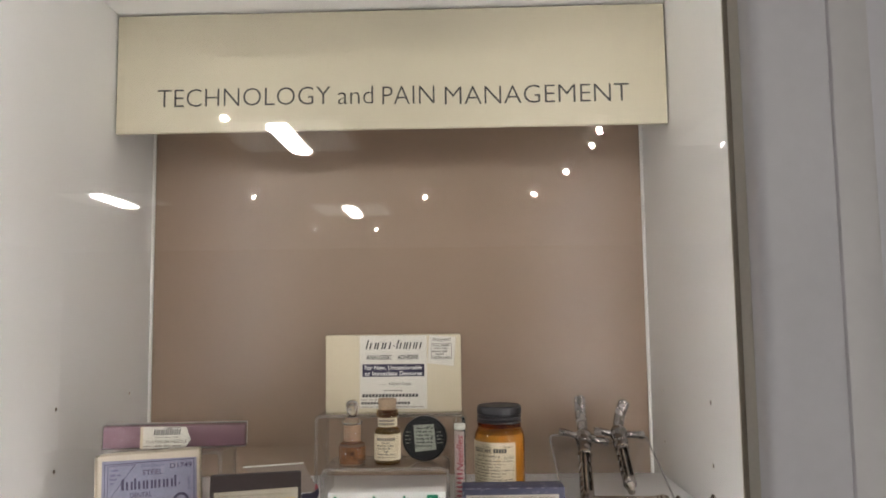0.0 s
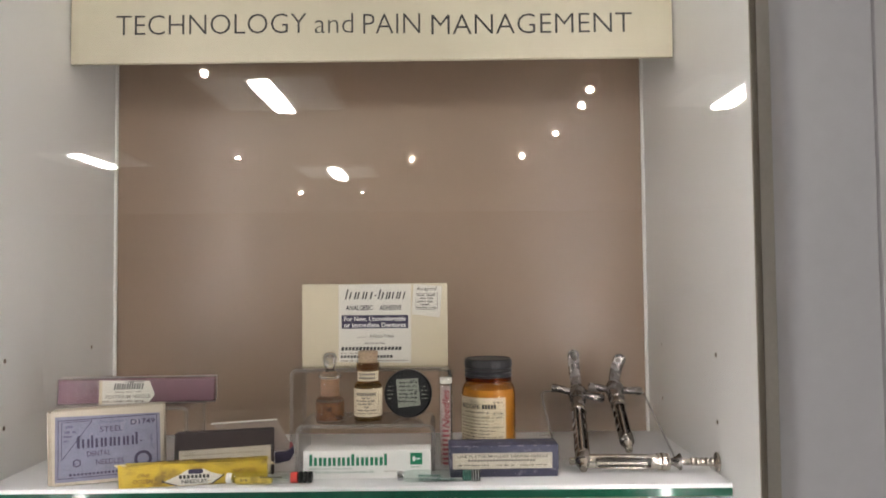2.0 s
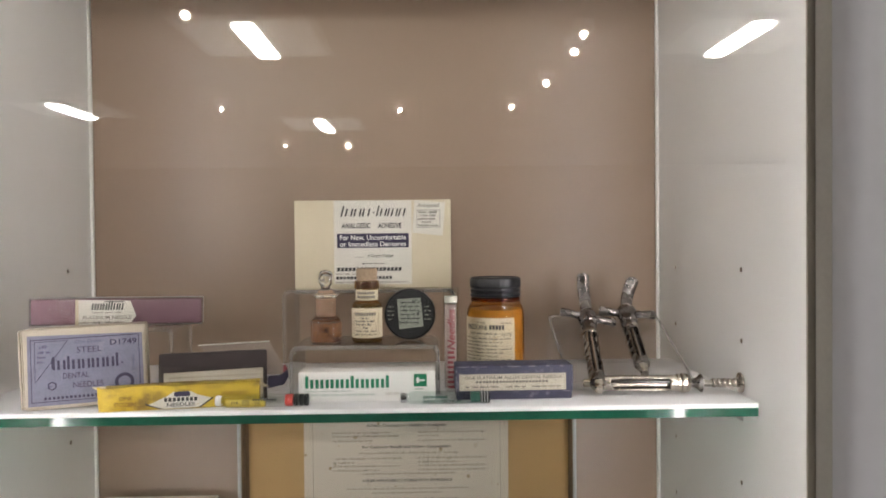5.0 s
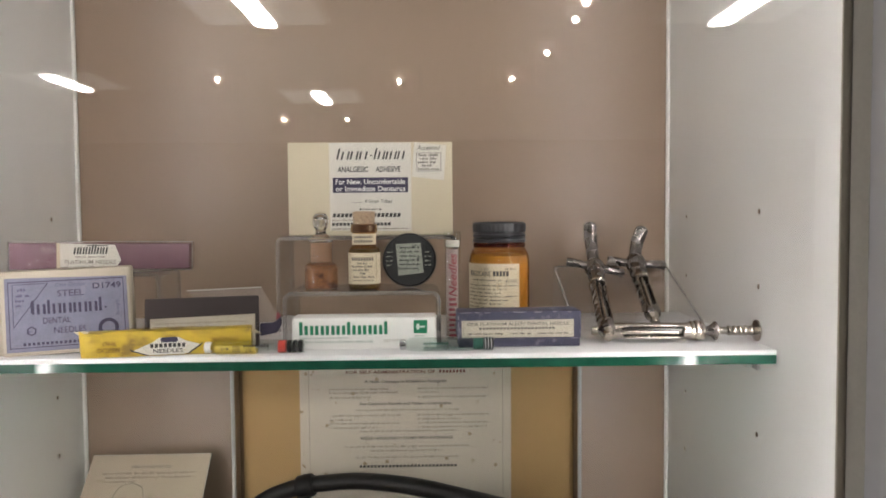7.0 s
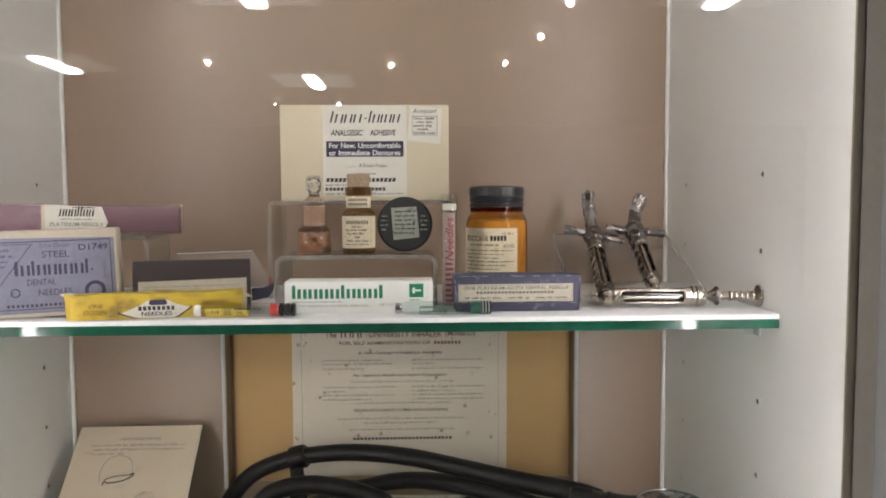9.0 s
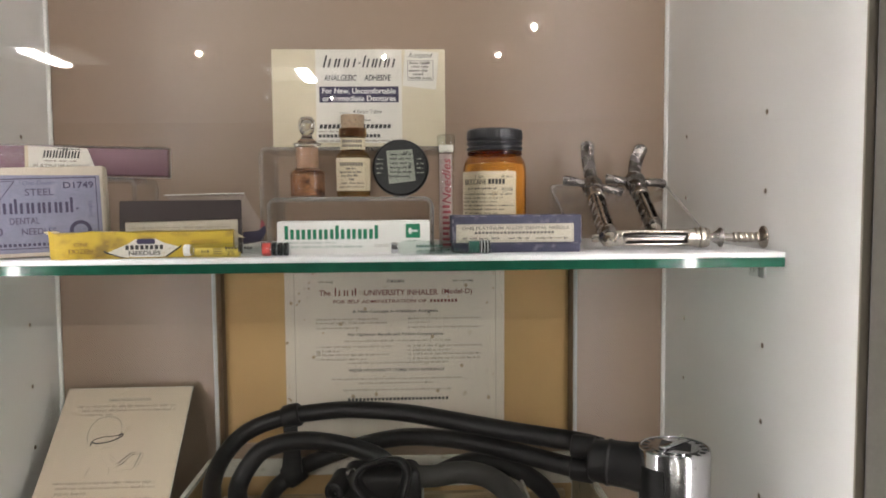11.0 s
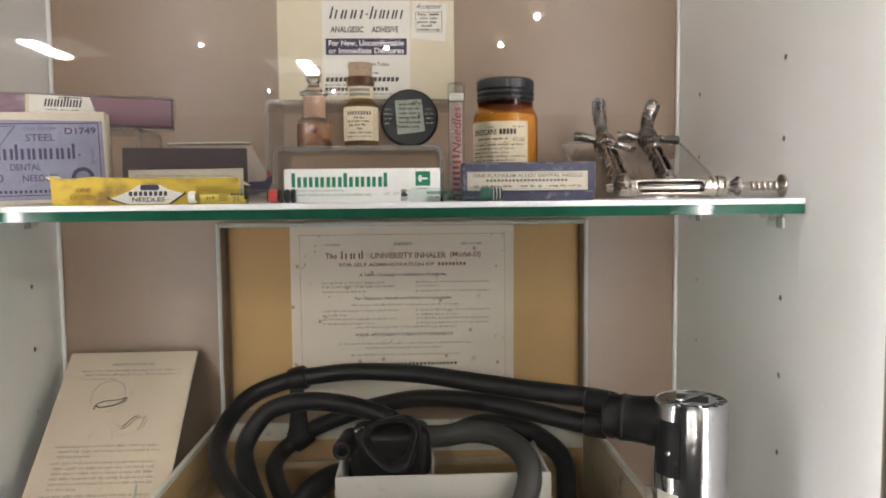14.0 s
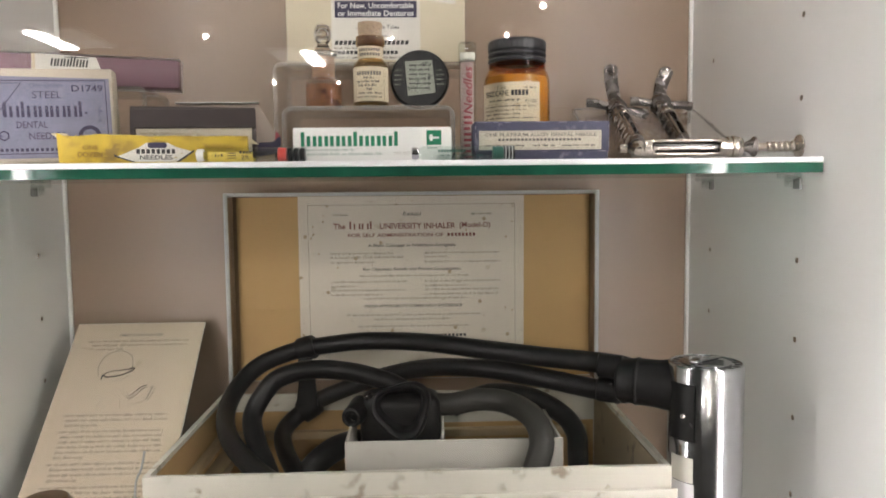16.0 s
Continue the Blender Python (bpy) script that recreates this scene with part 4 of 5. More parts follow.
        for k in range(3):
            part("rib", lathe([(0, 0), (0.0036, 0.0002), (0.0041, 0.0008), (0.0041, 0.0024), (0.0036, 0.0030), (0, 0.0032)], 26, pose(0.0525 + k * 0.0035, 0, 0, 0, 90, 0)), M["black"], th, "black rubber rib")
    return th


cartridge("clear glass dental cartridge with yellow label and red plunger", -0.0962, 0.6000, 0.0632, False)
cartridge("greenish glass dental cartridge with dark plunger", 0.0285, 0.6012, 0.0610, True)

# lilac-labelled needle box, leaning back
ib = thing("needle_box", "cream box with a lilac printed label, standing upright", "box", pose(-0.1845, 0.6040, SHELF + 0.0012, 0, -1.5, 14.0))
part("carton", box(-0.0376, 0.0386, 0, 0.0150, 0, 0.0540, 0.0008), M["box_card"], ib)
for a, b, c in ((-0.0404, -0.0392, 0.0536), (-0.0388, -0.0378, 0.0530), (0.0388, 0.0394, 0.0532)):
    part("lid_edge", box(a, b, 0.0008, 0.0125, 0.0008, c, 0.0003), M["box_card"], ib, "worn lid edge")
il = part("label", plate([(-0.0356, 0.0026), (0.0368, 0.0024), (0.0368, 0.0482), (-0.0346, 0.0500)], -0.0003, -0.0001), M["lilac"], ib, "lilac paper label", None)
for a, b, c, d in ((-0.0336, 0.0348, 0.0050, 0.0055), (-0.0326, 0.0348, 0.0468, 0.0474), (0.0343, 0.0348, 0.0050, 0.0468)):
    bars(il, [(a, b, c, d)], -0.0003, M["navy"], name="border_line")
bars(il, [(-0.0336, -0.0331, 0.0055, 0.0478, 0.0008)], -0.0003, M["navy"], name="border_line")
bars(il, [(-0.0310, -0.0306, 0.0185, 0.0458, 0.0006), (-0.0304, -0.0098, 0.0455, 0.0459), (-0.0310, -0.0304, 0.0185, 0.0458, 0.0208)], -0.0003, M["navy"], name="border_line")
bars(il, word_bars(rng, -0.0275, -0.0195, 0.0412, 0.0024, 0.004, 0.007) + word_bars(rng, -0.0285, -0.0205, 0.0378, 0.0018, 0.003, 0.006) + word_bars(rng, -0.0290, -0.0215, 0.0346, 0.0018, 0.003, 0.006) + word_bars(rng, -0.0290, -0.0240, 0.0316, 0.0018, 0.003, 0.005), -0.0003, M["lilac_ink"])
lettering(il, "One Dozen", -0.0056, 0.0117, 0.0432, 0.0458, -0.0003, M["lilac_ink"], slant=0.25)
lettering(il, "D1749", 0.0163, 0.0332, 0.0407, 0.0446, -0.0003, M["navy"], bold=0.02)
lettering(il, "STEEL", -0.0047, 0.0109, 0.0369, 0.0410, -0.0003, M["navy"], bold=0.004)
mark(il, -0.0200, 0.0225, 0.0262, 0.0352, "lwlwwiwwl", 0.0016, -0.0003, M["navy"])
bars(il, [(-0.0205, -0.0188, 0.0270, 0.0340), (0.0228, 0.0240, 0.0278, 0.0290)], -0.0003, M["navy"])
lettering(il, "DENTAL", -0.0138, 0.0023, 0.0200, 0.0238, -0.0003, M["navy"], bold=0.004)
lettering(il, "NEEDLES", -0.0077, 0.0111, 0.0134, 0.0174, -0.0003, M["navy"], bold=0.004)
bars(il, letter_bars(-0.0258, 0.0240, 0.0066, 0.0084, (1,) * 19, 0.4), -0.0003, M["navy"])
lettering(il, "Straight", 0.0255, 0.0357, 0.0265, 0.0292, -0.0003, M["lilac_ink"], turn=90)
part("round_mark", lathe([(0.0022, 0), (0.0030, 0.0001), (0.0031, 0.0)], 6, pose(-0.0207, -0.0003, 0.0157, 90, 0, 0), cap=False), M["navy"], il)
bars(il, word_bars(rng, -0.0226, -0.0190, 0.0150, 0.0014, 0.001, 0.003), -0.0003, M["lilac_ink"])
part("round_stamp", lathe([(0.0040, 0), (0.0046, 0.0001), (0.0058, 0.0001), (0.0062, 0.0)], 30, pose(0.0245, -0.0003, 0.0150, 90, 0, 0), cap=False), M["navy"], il, "dark round stamp")

# purple needle box on the riser
pb = thing("needle_box", "flat purple box in a clear case with a white label", "box", pose(-0.2385, 0.6330, 1.5438, 0, 1.1, 12.4))
part("inner_box", box(0.0010, 0.1175, 0.0012, 0.0168, 0.0010, 0.0188, 0.0006), M["purple"], pb)
part("clear_case", box(0, 0.1186, 0, 0.0180, 0, 0.0200, 0.0006), M["purple_case"], pb)
pl = part("label", plate([(0.0330, 0.0003), (0.0678, 0.0008), (0.0722, 0.0072), (0.0682, 0.0182), (0.0330, 0.0190)], -0.0004, -0.0001), M["white_label"], pb, "torn white label", None)
mark(pl, 0.0415, 0.0635, 0.0116, 0.0182, "wwwllww", 0.0011, -0.0004, M["ink"], 0.0012)
bars(pl, [(0.0500, 0.0640, 0.0172, 0.0178)], -0.0004, M["ink"])
bars(pl, word_bars(rng, 0.0425, 0.0620, 0.0092, 0.0011, 0.005, 0.009), -0.0004, M["grey_ink"])
lettering(pl, "PLATINUM NEEDLE", 0.0360, 0.0690, 0.0048, 0.0075, -0.0004, M["grey_ink"], bold=0.01)
bars(pl, word_bars(rng, 0.0330, 0.0660, 0.0018, 0.0015, 0.005, 0.009), -0.0004, M["grey_ink"])
part("tape", plate([(0.0308, 0), (0.0332, 0), (0.0330, 0.0192), (0.0310, 0.0192)], -0.0006, -0.0004), M["label"], pb, "yellowed tape", None)

# dark folding needle wallet with a paper leaf standing up behind
nw = thing("needle_wallet", "dark brown wallet with cream lining and a raised paper leaf", "wallet", pose(-0.1030, 0.6190, SHELF, -3, 0, 12) @ Matrix.Diagonal((0.965, 1, 0.985, 1)))
part("cover", box(-0.0375, 0.0375, 0.0012, 0.0120, 0.0, 0.0345, 0.0012), M["brown_case"], nw)
part("front_flap", plate([(-0.0378, 0.0215), (0.0378, 0.0228), (0.0376, 0.0352), (-0.0374, 0.0350)], -0.0010, 0.0008, 0.0004), M["brown_case"], nw, "dark folded front flap")
part("lining", plate([(-0.0345, 0.0010), (0.0350, 0.0010), (0.0350, 0.0230), (-0.0345, 0.0218)], 0.0004, 0.0011), M["grey_label"], nw, "aged cream lining", None)
for s in (-1, 1):
    part("cover_edge", box(*sorted((s * 0.0355, s * 0.0378)), -0.0006, 0.0010, 0.0, 0.0222, 0.0003), M["brown_case"], nw)
bars(nw, word_bars(rng, -0.0310, 0.0300, 0.0175, 0.0010, 0.004, 0.010), 0.0004, M["text_ink"])
lf = part("paper_leaf", plate([(-0.0110, 0.0392), (0.0395, 0.0402), (0.0520, 0.0175), (0.0515, 0.0150), (0.0300, 0.0150), (-0.0050, 0.0300)], 0.0140, 0.0144), M["thin_leaf"], nw, "thin aged paper leaf with a slanting edge", None)
part("leaf_fold", plate([(-0.0120, 0.0390), (0.0395, 0.0400), (0.0398, 0.0405), (-0.0100, 0.0395)], 0.0085, 0.0146), M["white_label"], nw, "folded top edge", None)
bars(lf, word_bars(rng, 0.0395, 0.0490, 0.0200, 0.0012, 0.002, 0.004) + word_bars(rng, 0.0395, 0.0490, 0.0165, 0.0012, 0.002, 0.004), 0.0140, M["grey_ink"])
part("dark_tip", plate([(0.0380, 0.0060), (0.0500, 0.0080), (0.0535, 0.0140), (0.0530, 0.0190), (0.0480, 0.0150), (0.0380, 0.0145)], 0.0080, 0.0136, 0.0005), M["navy"], nw, "dark blue folded corner")
part("red_edge", plate([(0.0495, 0.0165), (0.0530, 0.0188), (0.0510, 0.0225), (0.0500, 0.0215)], 0.0125, 0.0139), M["red_ink"], nw, "red torn edge", None)

# yellow needle carton
yc = thing("needle_carton", "crumpled yellow needle carton with a white lozenge label", "carton", pose(-0.1680, 0.5892, SHELF, 0, 0, 9.7) @ Matrix.Diagonal((0.955, 0.92, 1, 1)))
bm = box(0, 0.1060, 0, 0.0125, 0, 0.0160, 0.0008)
bmesh.ops.subdivide_edges(bm, edges=[e for e in bm.edges if e.calc_length() > 0.05], cuts=14, use_grid_fill=True)
for v in bm.verts:
    if v.co.z > 0.003:
        v.co += Vector((0, 0.0009 * noise.noise(v.co * 75), 0.0013 * noise.noise(v.co * 70 + Vector((3, 1, 2)))))
part("carton", bm, M["yellow"], yc)
part("end_flap", plate([(-0.0022, 0.0010), (0.0003, 0.0004), (0.0003, 0.0158), (-0.0030, 0.0172)], 0.0002, 0.0010), M["yellow"], yc, "open end flap")
part("end_flap", box(-0.0024, 0.0004, 0.0010, 0.0118, 0.0002, 0.0010), M["yellow"], yc)
part("torn_corner", plate([(-0.0062, 0.0168), (-0.0040, 0.0150), (0.0010, 0.0146), (0.0030, 0.0164), (0.0004, 0.0172)], 0.0015, 0.0022), M["label"], yc, "pale torn card corner", None)
worn = random.Random(31)
scuffs = []
for k in range(46):
    x = worn.choice((worn.uniform(0.0005, 0.030), worn.uniform(0.0005, 0.105), worn.uniform(0.060, 0.105)))
    z = worn.choice((0.0150, 0.0006, worn.uniform(0.0010, 0.0150)))
    scuffs.append((x, x + worn.uniform(0.0006, 0.0034), z, z + worn.uniform(0.0003, 0.0009)))
bars(yc, scuffs, -0.0008, M["scuff"], name="scuff", depth=0.0003)
part("end_tab", plate([(0.1055, 0.0120), (0.1130, 0.0110), (0.1065, 0.0155)], 0.0050, 0.0056), M["label"], yc, "pale torn tab", None)
lz = part("lozenge_label", plate([(0.0300, 0.0036), (0.0396, 0.0008), (0.0645, 0.0008), (0.0735, 0.0066), (0.0640, 0.0092), (0.0590, 0.0118), (0.0470, 0.0116), (0.0425, 0.0088)], -0.0011, -0.0006), M["white_label"], yc, "white lozenge", None)
for wing in ([(0.0284, 0.0054), (0.0290, 0.0036), (0.0392, 0.0004), (0.0408, 0.0006), (0.0306, 0.0040)], [(0.0745, 0.0080), (0.0742, 0.0064), (0.0658, 0.0008), (0.0640, 0.0008), (0.0724, 0.0064)]):
    part("dark_wing", plate(wing, -0.0013, -0.0009), M["ink"], lz, "black wing beside the lozenge", None)
bars(lz, letter_bars(0.0412, 0.0642, 0.0054, 0.0080, (1,) * 8, 0.3), -0.0011, M["ink"])
lettering(lz, "NEEDLES", 0.0430, 0.0618, 0.0020, 0.0046, -0.0011, M["ink"], bold=0.02)
part("round_mark", plate(rounded(0.0478, 0.0588, 0.0086, 0.0118, 0.0014), -0.0012, -0.0006), M["navy"], lz, "dark oval mark", None)
lettering(yc, "ONE", 0.0115, 0.0201, 0.0076, 0.0102, -0.0009, M["ochre_ink"], depth=0.0009)
lettering(yc, "DOZEN", 0.0086, 0.0222, 0.0035, 0.0063, -0.0009, M["ochre_ink"], depth=0.0009)
lettering(yc, "RUSTLESS", 0.0809, 0.0974, 0.0086, 0.0107, -0.0009, M["ochre_ink"], depth=0.0009)
for v_ in (word_bars(rng, 0.024, 0.080, 0.0, 0.0022, 0.005, 0.011),):
    bm = bmesh.new()
    for a, b, c, d in v_:
        bm.faces.new([bm.verts.new(p) for p in ((a, 0.003, 0.0174), (b, 0.003, 0.0174), (b, 0.0068, 0.0174), (a, 0.0068, 0.0174))])
    part("printed_bar", bm, M["ochre_ink"], yc, smooth=None)


# ---- syringes ----
def syringe_barrel(th, length, r, metal, z0=0.0):
    """A slotted metal barrel along z, its window facing -y, with the dark glass and rod inside."""
    a, b = z0 + length * 0.12, z0 + length * 0.74
    part("lower_collar", lathe([(r * 0.55, z0), (r * 0.85, z0 + 0.001), (r, z0 + 0.003), (r, a), (r * 0.8, a)], 32), metal, th)
    part("upper_collar", lathe([(r * 0.8, b), (r, b), (r, z0 + length), (r * 0.8, z0 + length)], 32), metal, th)
    shell = lathe([(r, a), (r, b)], 30, a0=42, a1=318, cap=False)
    bmesh.ops.solidify(shell, geom=shell.faces[:], thickness=0.0008)
    part("slotted_sleeve", shell, metal, th, "open-fronted metal sleeve")
    part("window_rim", sweep([(r * 0.66, -r * 0.76, a + 0.001), (r * 0.66, -r * 0.76, b - 0.001), (0, -r * 1.0, b + 0.0012), (-r * 0.66, -r * 0.76, b - 0.001), (-r * 0.66, -r * 0.76, a + 0.001), (0, -r * 1.0, a - 0.0012)], ring_shape(0.0005, 6), 6, True), M["steel"], th)
    part("glass_tube", lathe([(r * 0.62, a - 0.002), (r * 0.62, b + 0.002)], 20), M["dark_glass"], th, "dark glass tube")
    part("rod", lathe([(0.0012, a), (0.0012, b)], 12, pose(-r * 0.12, -r * 0.55, 0)), M["steel"], th)


def hook_syringe(label, low, high, ring, flat, bend=(0.30, 0.72)):
    """A dental syringe from its needle end to its grip, with a curved thumb hook ending at ring."""
    low, high, ring = Vector(low), Vector(high), Vector(ring)
    axis = (high - low).normalized()
    face = Vector((0, -1, 0.35))
    yax = -(face - axis * face.dot(axis)).normalized()
    xax = yax.cross(axis)
    m = Matrix((xax, yax, axis)).transposed().to_4x4()
    m.translation = low
    th = thing("dental_syringe", label, "syringe", m, "dental syringes")
    length = (high - low).length
    part("needle_hub", lathe([(0.0012, -0.0036), (0.0028, -0.0032), (0.0034, -0.0020), (0.0032, -0.0006), (0.0030, 0.0004), (0.0042, 0.0030), (0.0050, 0.0060)], 24), M["steel"], th)
    part("sleeve_ring", lathe([(0.0058, length * 0.70), (0.0067, length * 0.705), (0.0069, length * 0.72), (0.0067, length * 0.735), (0.0058, length * 0.74)], 28, cap=False), M["steel"], th, "turned ring on the sleeve")
    syringe_barrel(th, length - 0.012, 0.0060, M["steel_dark"], 0.004)
    g = length - 0.008
    part("grip_collar", lathe([(0.0060, g - 0.006), (0.0070, g - 0.005), (0.0072, g - 0.002), (0.0064, g), (0.0064, g + 0.004), (0.0072, g + 0.0055), (0.0081, g + 0.008), (0.0083, g + 0.011), (0.0074, g + 0.0145), (0.0044, g + 0.0168)], 32), M["steel_dark"], th, "turned grip collar")
    for s in (-1, 1):
        part("finger_grip", sweep([(s * 0.004, 0, g + 0.010), (s * 0.010, -0.001, g + 0.0085), (s * 0.0180, -0.001, g + 0.0095), (s * 0.0232, 0, g + 0.0105)], ring_shape(0.0031, 12, 1, 1.1), 6, taper=lambda t: 0.85 + 0.35 * t), M["steel_dark"], th, "curved finger rest")
    end = m.inverted() @ ring
    mid = Vector((end.x * bend[0], end.y * 0.30 + 0.0015, (g + 0.012) * 0.66 + end.z * 0.34))
    top = Vector((end.x * bend[1], end.y * 0.72 + 0.0020 + flat, (g + 0.012) * 0.26 + end.z * 0.74))
    part("thumb_hook", sweep([(0, 0, g + 0.010), mid, top, end], [(0.0055 * math.cos(a), 0.0023 * math.sin(a)) for a in np.linspace(0, 2 * math.pi, 19)[:-1]], 12, taper=lambda t: (0.86 + 0.14 * t) * math.sqrt(max(0.06, 1 - max(0.0, (t - 0.90) / 0.10) ** 2))), M["steel_dark"], th, "curved thumb hook")
    return th


easel = thing("display_easel", "sloping clear acrylic easel holding two syringes", "display stand", pose(0, 0, SHELF))
bm = bmesh.new()
slope = [(0.640, 0.0060), (0.640, 0.0), (0.6424, 0.0), (0.6424, 0.0020), (0.7345, 0.0412), (0.7370, 0.0420), (0.7395, 0.0405), (0.7500, 0.0005), (0.7524, 0.0008), (0.7418, 0.0424), (0.7372, 0.0444), (0.7330, 0.0435), (0.6436, 0.0050), (0.6424, 0.0060)]
f = bm.faces.new([bm.verts.new((0.1525, y, z)) for y, z in slope])
for v in bmesh.ops.extrude_face_region(bm, geom=[f])["geom"]:
    if isinstance(v, bmesh.types.BMVert):
        v.co.x = 0.2460
bmesh.ops.recalc_face_normals(bm, faces=bm.faces)
part("sheet", bm, M["acrylic"], easel)
def on_slope(x, d):
    return x, 0.6430 + 0.0942 * d, 0.0040 + 0.0402 * d


rim_pts = [on_slope(0.1525, d) for d in (0, 0.3, 0.6, 0.90)] + [on_slope(0.1535, 0.965), on_slope(0.1560, 0.995), on_slope(0.1610, 1.0), on_slope(0.2, 1.0), on_slope(0.2365, 1.0), on_slope(0.2410, 0.995), on_slope(0.2450, 0.965)] + [on_slope(0.2460, d) for d in (0.90, 0.6, 0.3, 0)]
part("polished_edge", sweep(rim_pts, ring_shape(0.0014, 8), 5), M["soft_edge"], easel, "pale polished edge")
# pale core drawn as the highlight inside the easel rim
part("edge_core", sweep(rim_pts, ring_shape(0.0006, 6), 5), M["highlight_edge"], easel)

hook_syringe("dark metal dental syringe with a straight thumb hook, on the easel", (0.1676, 0.6150, SHELF + 0.0062), (0.1842, 0.7265, 1.5342), (0.1858, 0.7515, 1.5722), 0.001)
hook_syringe("dark metal dental syringe with a bent thumb hook, on the easel", (0.2130, 0.6600, SHELF + 0.0095), (0.2182, 0.7265, 1.5372), (0.2286, 0.7420, 1.5685), 0.003, (0.10, 0.48))

hs = thing("dental_syringe", "silver plated dental syringe lying flat, with a beaded rod", "syringe", pose(0.1588, 0.6255, SHELF + 0.0078, 0, 0, -3.0), "dental syringes")
lie = Matrix.Diagonal((1.03, 1, 1, 1)) @ pose(0, 0, 0, 0, 90, 0)


def lying(name, bm, material, label=""):
    bmesh.ops.transform(bm, matrix=lie, verts=bm.verts)
    return part(name, bm, material, hs, label)


r_ = 0.0055
lying("needle_hub", lathe([(0, 0), (0.0026, 0.0), (0.0030, 0.0012), (0.0030, 0.0040), (0.0020, 0.0048), (0.0020, 0.0066)], 24), M["steel"])
lying("lower_collar", lathe([(0.0030, 0.0066), (0.0054, 0.0072), (0.0060, 0.0085), (0.0052, 0.0100), (0.0060, 0.0116), (0.0056, 0.0132), (r_, 0.0150), (r_, 0.0185), (0.004, 0.0185)], 32), M["steel"])
shell = lathe([(r_, 0.0180), (r_, 0.0590)], 30, a0=46, a1=314, cap=False)
bmesh.ops.solidify(shell, geom=shell.faces[:], thickness=0.0008)
lying("slotted_sleeve", shell, M["steel"], "open-fronted silver sleeve")
rim = sweep([(0.0040, -0.0040, 0.0205), (0.0040, -0.0040, 0.0560), (0, -0.0058, 0.0590), (-0.0040, -0.0040, 0.0560), (-0.0040, -0.0040, 0.0205), (0, -0.0058, 0.0178)], ring_shape(0.0007, 8), 8, True)
lying("window_rim", rim, M["steel"])
lying("glass_tube", lathe([(0.0034, 0.0170), (0.0034, 0.0600)], 20), M["dark_glass"], "dark glass tube")
lying("rod", lathe([(0.0013, 0.0200), (0.0013, 0.0560)], 12, pose(0.0006, -0.0032, 0)), M["steel"])
lying("hook", lathe([(0, 0.0188), (0.0018, 0.0192), (0.0020, 0.0210), (0.0010, 0.0225), (0, 0.0228)], 16, pose(0.0006, -0.0030, 0)), M["steel"])
lying("upper_collar", lathe([(0.004, 0.0590), (r_, 0.0590), (0.0057, 0.0640), (0.0066, 0.0646), (0.0066, 0.0664), (0.0060, 0.0670), (0.0070, 0.0678), (0.0070, 0.0700), (0.0062, 0.0706), (0.0066, 0.0716), (0.0060, 0.0732), (0.0030, 0.0742)], 36), M["steel"], "turned silver collar")
lying("flared_waist", lathe([(0.0026, 0.0742), (0.0030, 0.0760), (0.0046, 0.0790), (0.0064, 0.0806), (0.0064, 0.0814), (0.0046, 0.0822), (0.0026, 0.0828)], 32), M["steel_dark"])
beads = [(0.0026, 0.0828), (0.0026, 0.0880)]
for k in range(5):
    z = 0.0885 + k * 0.0036
    beads += [(0.0024, z), (0.0033, z + 0.0007), (0.0035, z + 0.0016), (0.0032, z + 0.0026), (0.0024, z + 0.0033)]
lying("beaded_rod", lathe(beads + [(0.0026, 0.1066)], 28), M["steel"], "beaded plunger rod")
lying("thumb_disc", lathe([(0.0026, 0.1062), (0.0050, 0.1066), (0.0072, 0.1074), (0.0075, 0.1082), (0.0072, 0.1088), (0.0030, 0.1085), (0, 0.1085)], 36), M["steel"], "round thumb disc")


# ---- things on the lower shelf ----
# inhaler box with its lid standing open against the back panel
ibx = thing("inhaler_box", "mottled white card box with tan lining, lid standing open", "box", pose(0.025, 0, BASE))
BX0, BX1, BY0, BY1, BH = -0.1555, 0.1555, 0.585, 0.764, 0.0745
part("base", box(BX0 + 0.001, BX1 - 0.001, BY0 + 0.001, BY1 - 0.001, 0.0002, 0.004), M["kraft"], ibx)
for nm, b in (("front_wall", (BX0, BX1, BY0, BY0 + 0.0035, 0, BH)), ("back_wall", (BX0, BX1, BY1 - 0.0035, BY1, 0, BH - 0.001)),
              ("side_wall", (BX0, BX0 + 0.0035, BY0 + 0.0036, BY1 - 0.0036, 0, BH)), ("side_wall", (BX1 - 0.0035, BX1, BY0 + 0.0036, BY1 - 0.0036, 0, BH))):
    bm = box(*b)
    bmesh.ops.subdivide_edges(bm, edges=[e for e in bm.edges if e.calc_length() > 0.05], cuts=18, use_grid_fill=True)
    for v in bm.verts:
        v.co += Vector((0.0005, 0.0005, 0.0006)) * noise.noise(v.co * 40)
    wall = part(nm, bm, M["old_white"], ibx, "mottled white board wall")
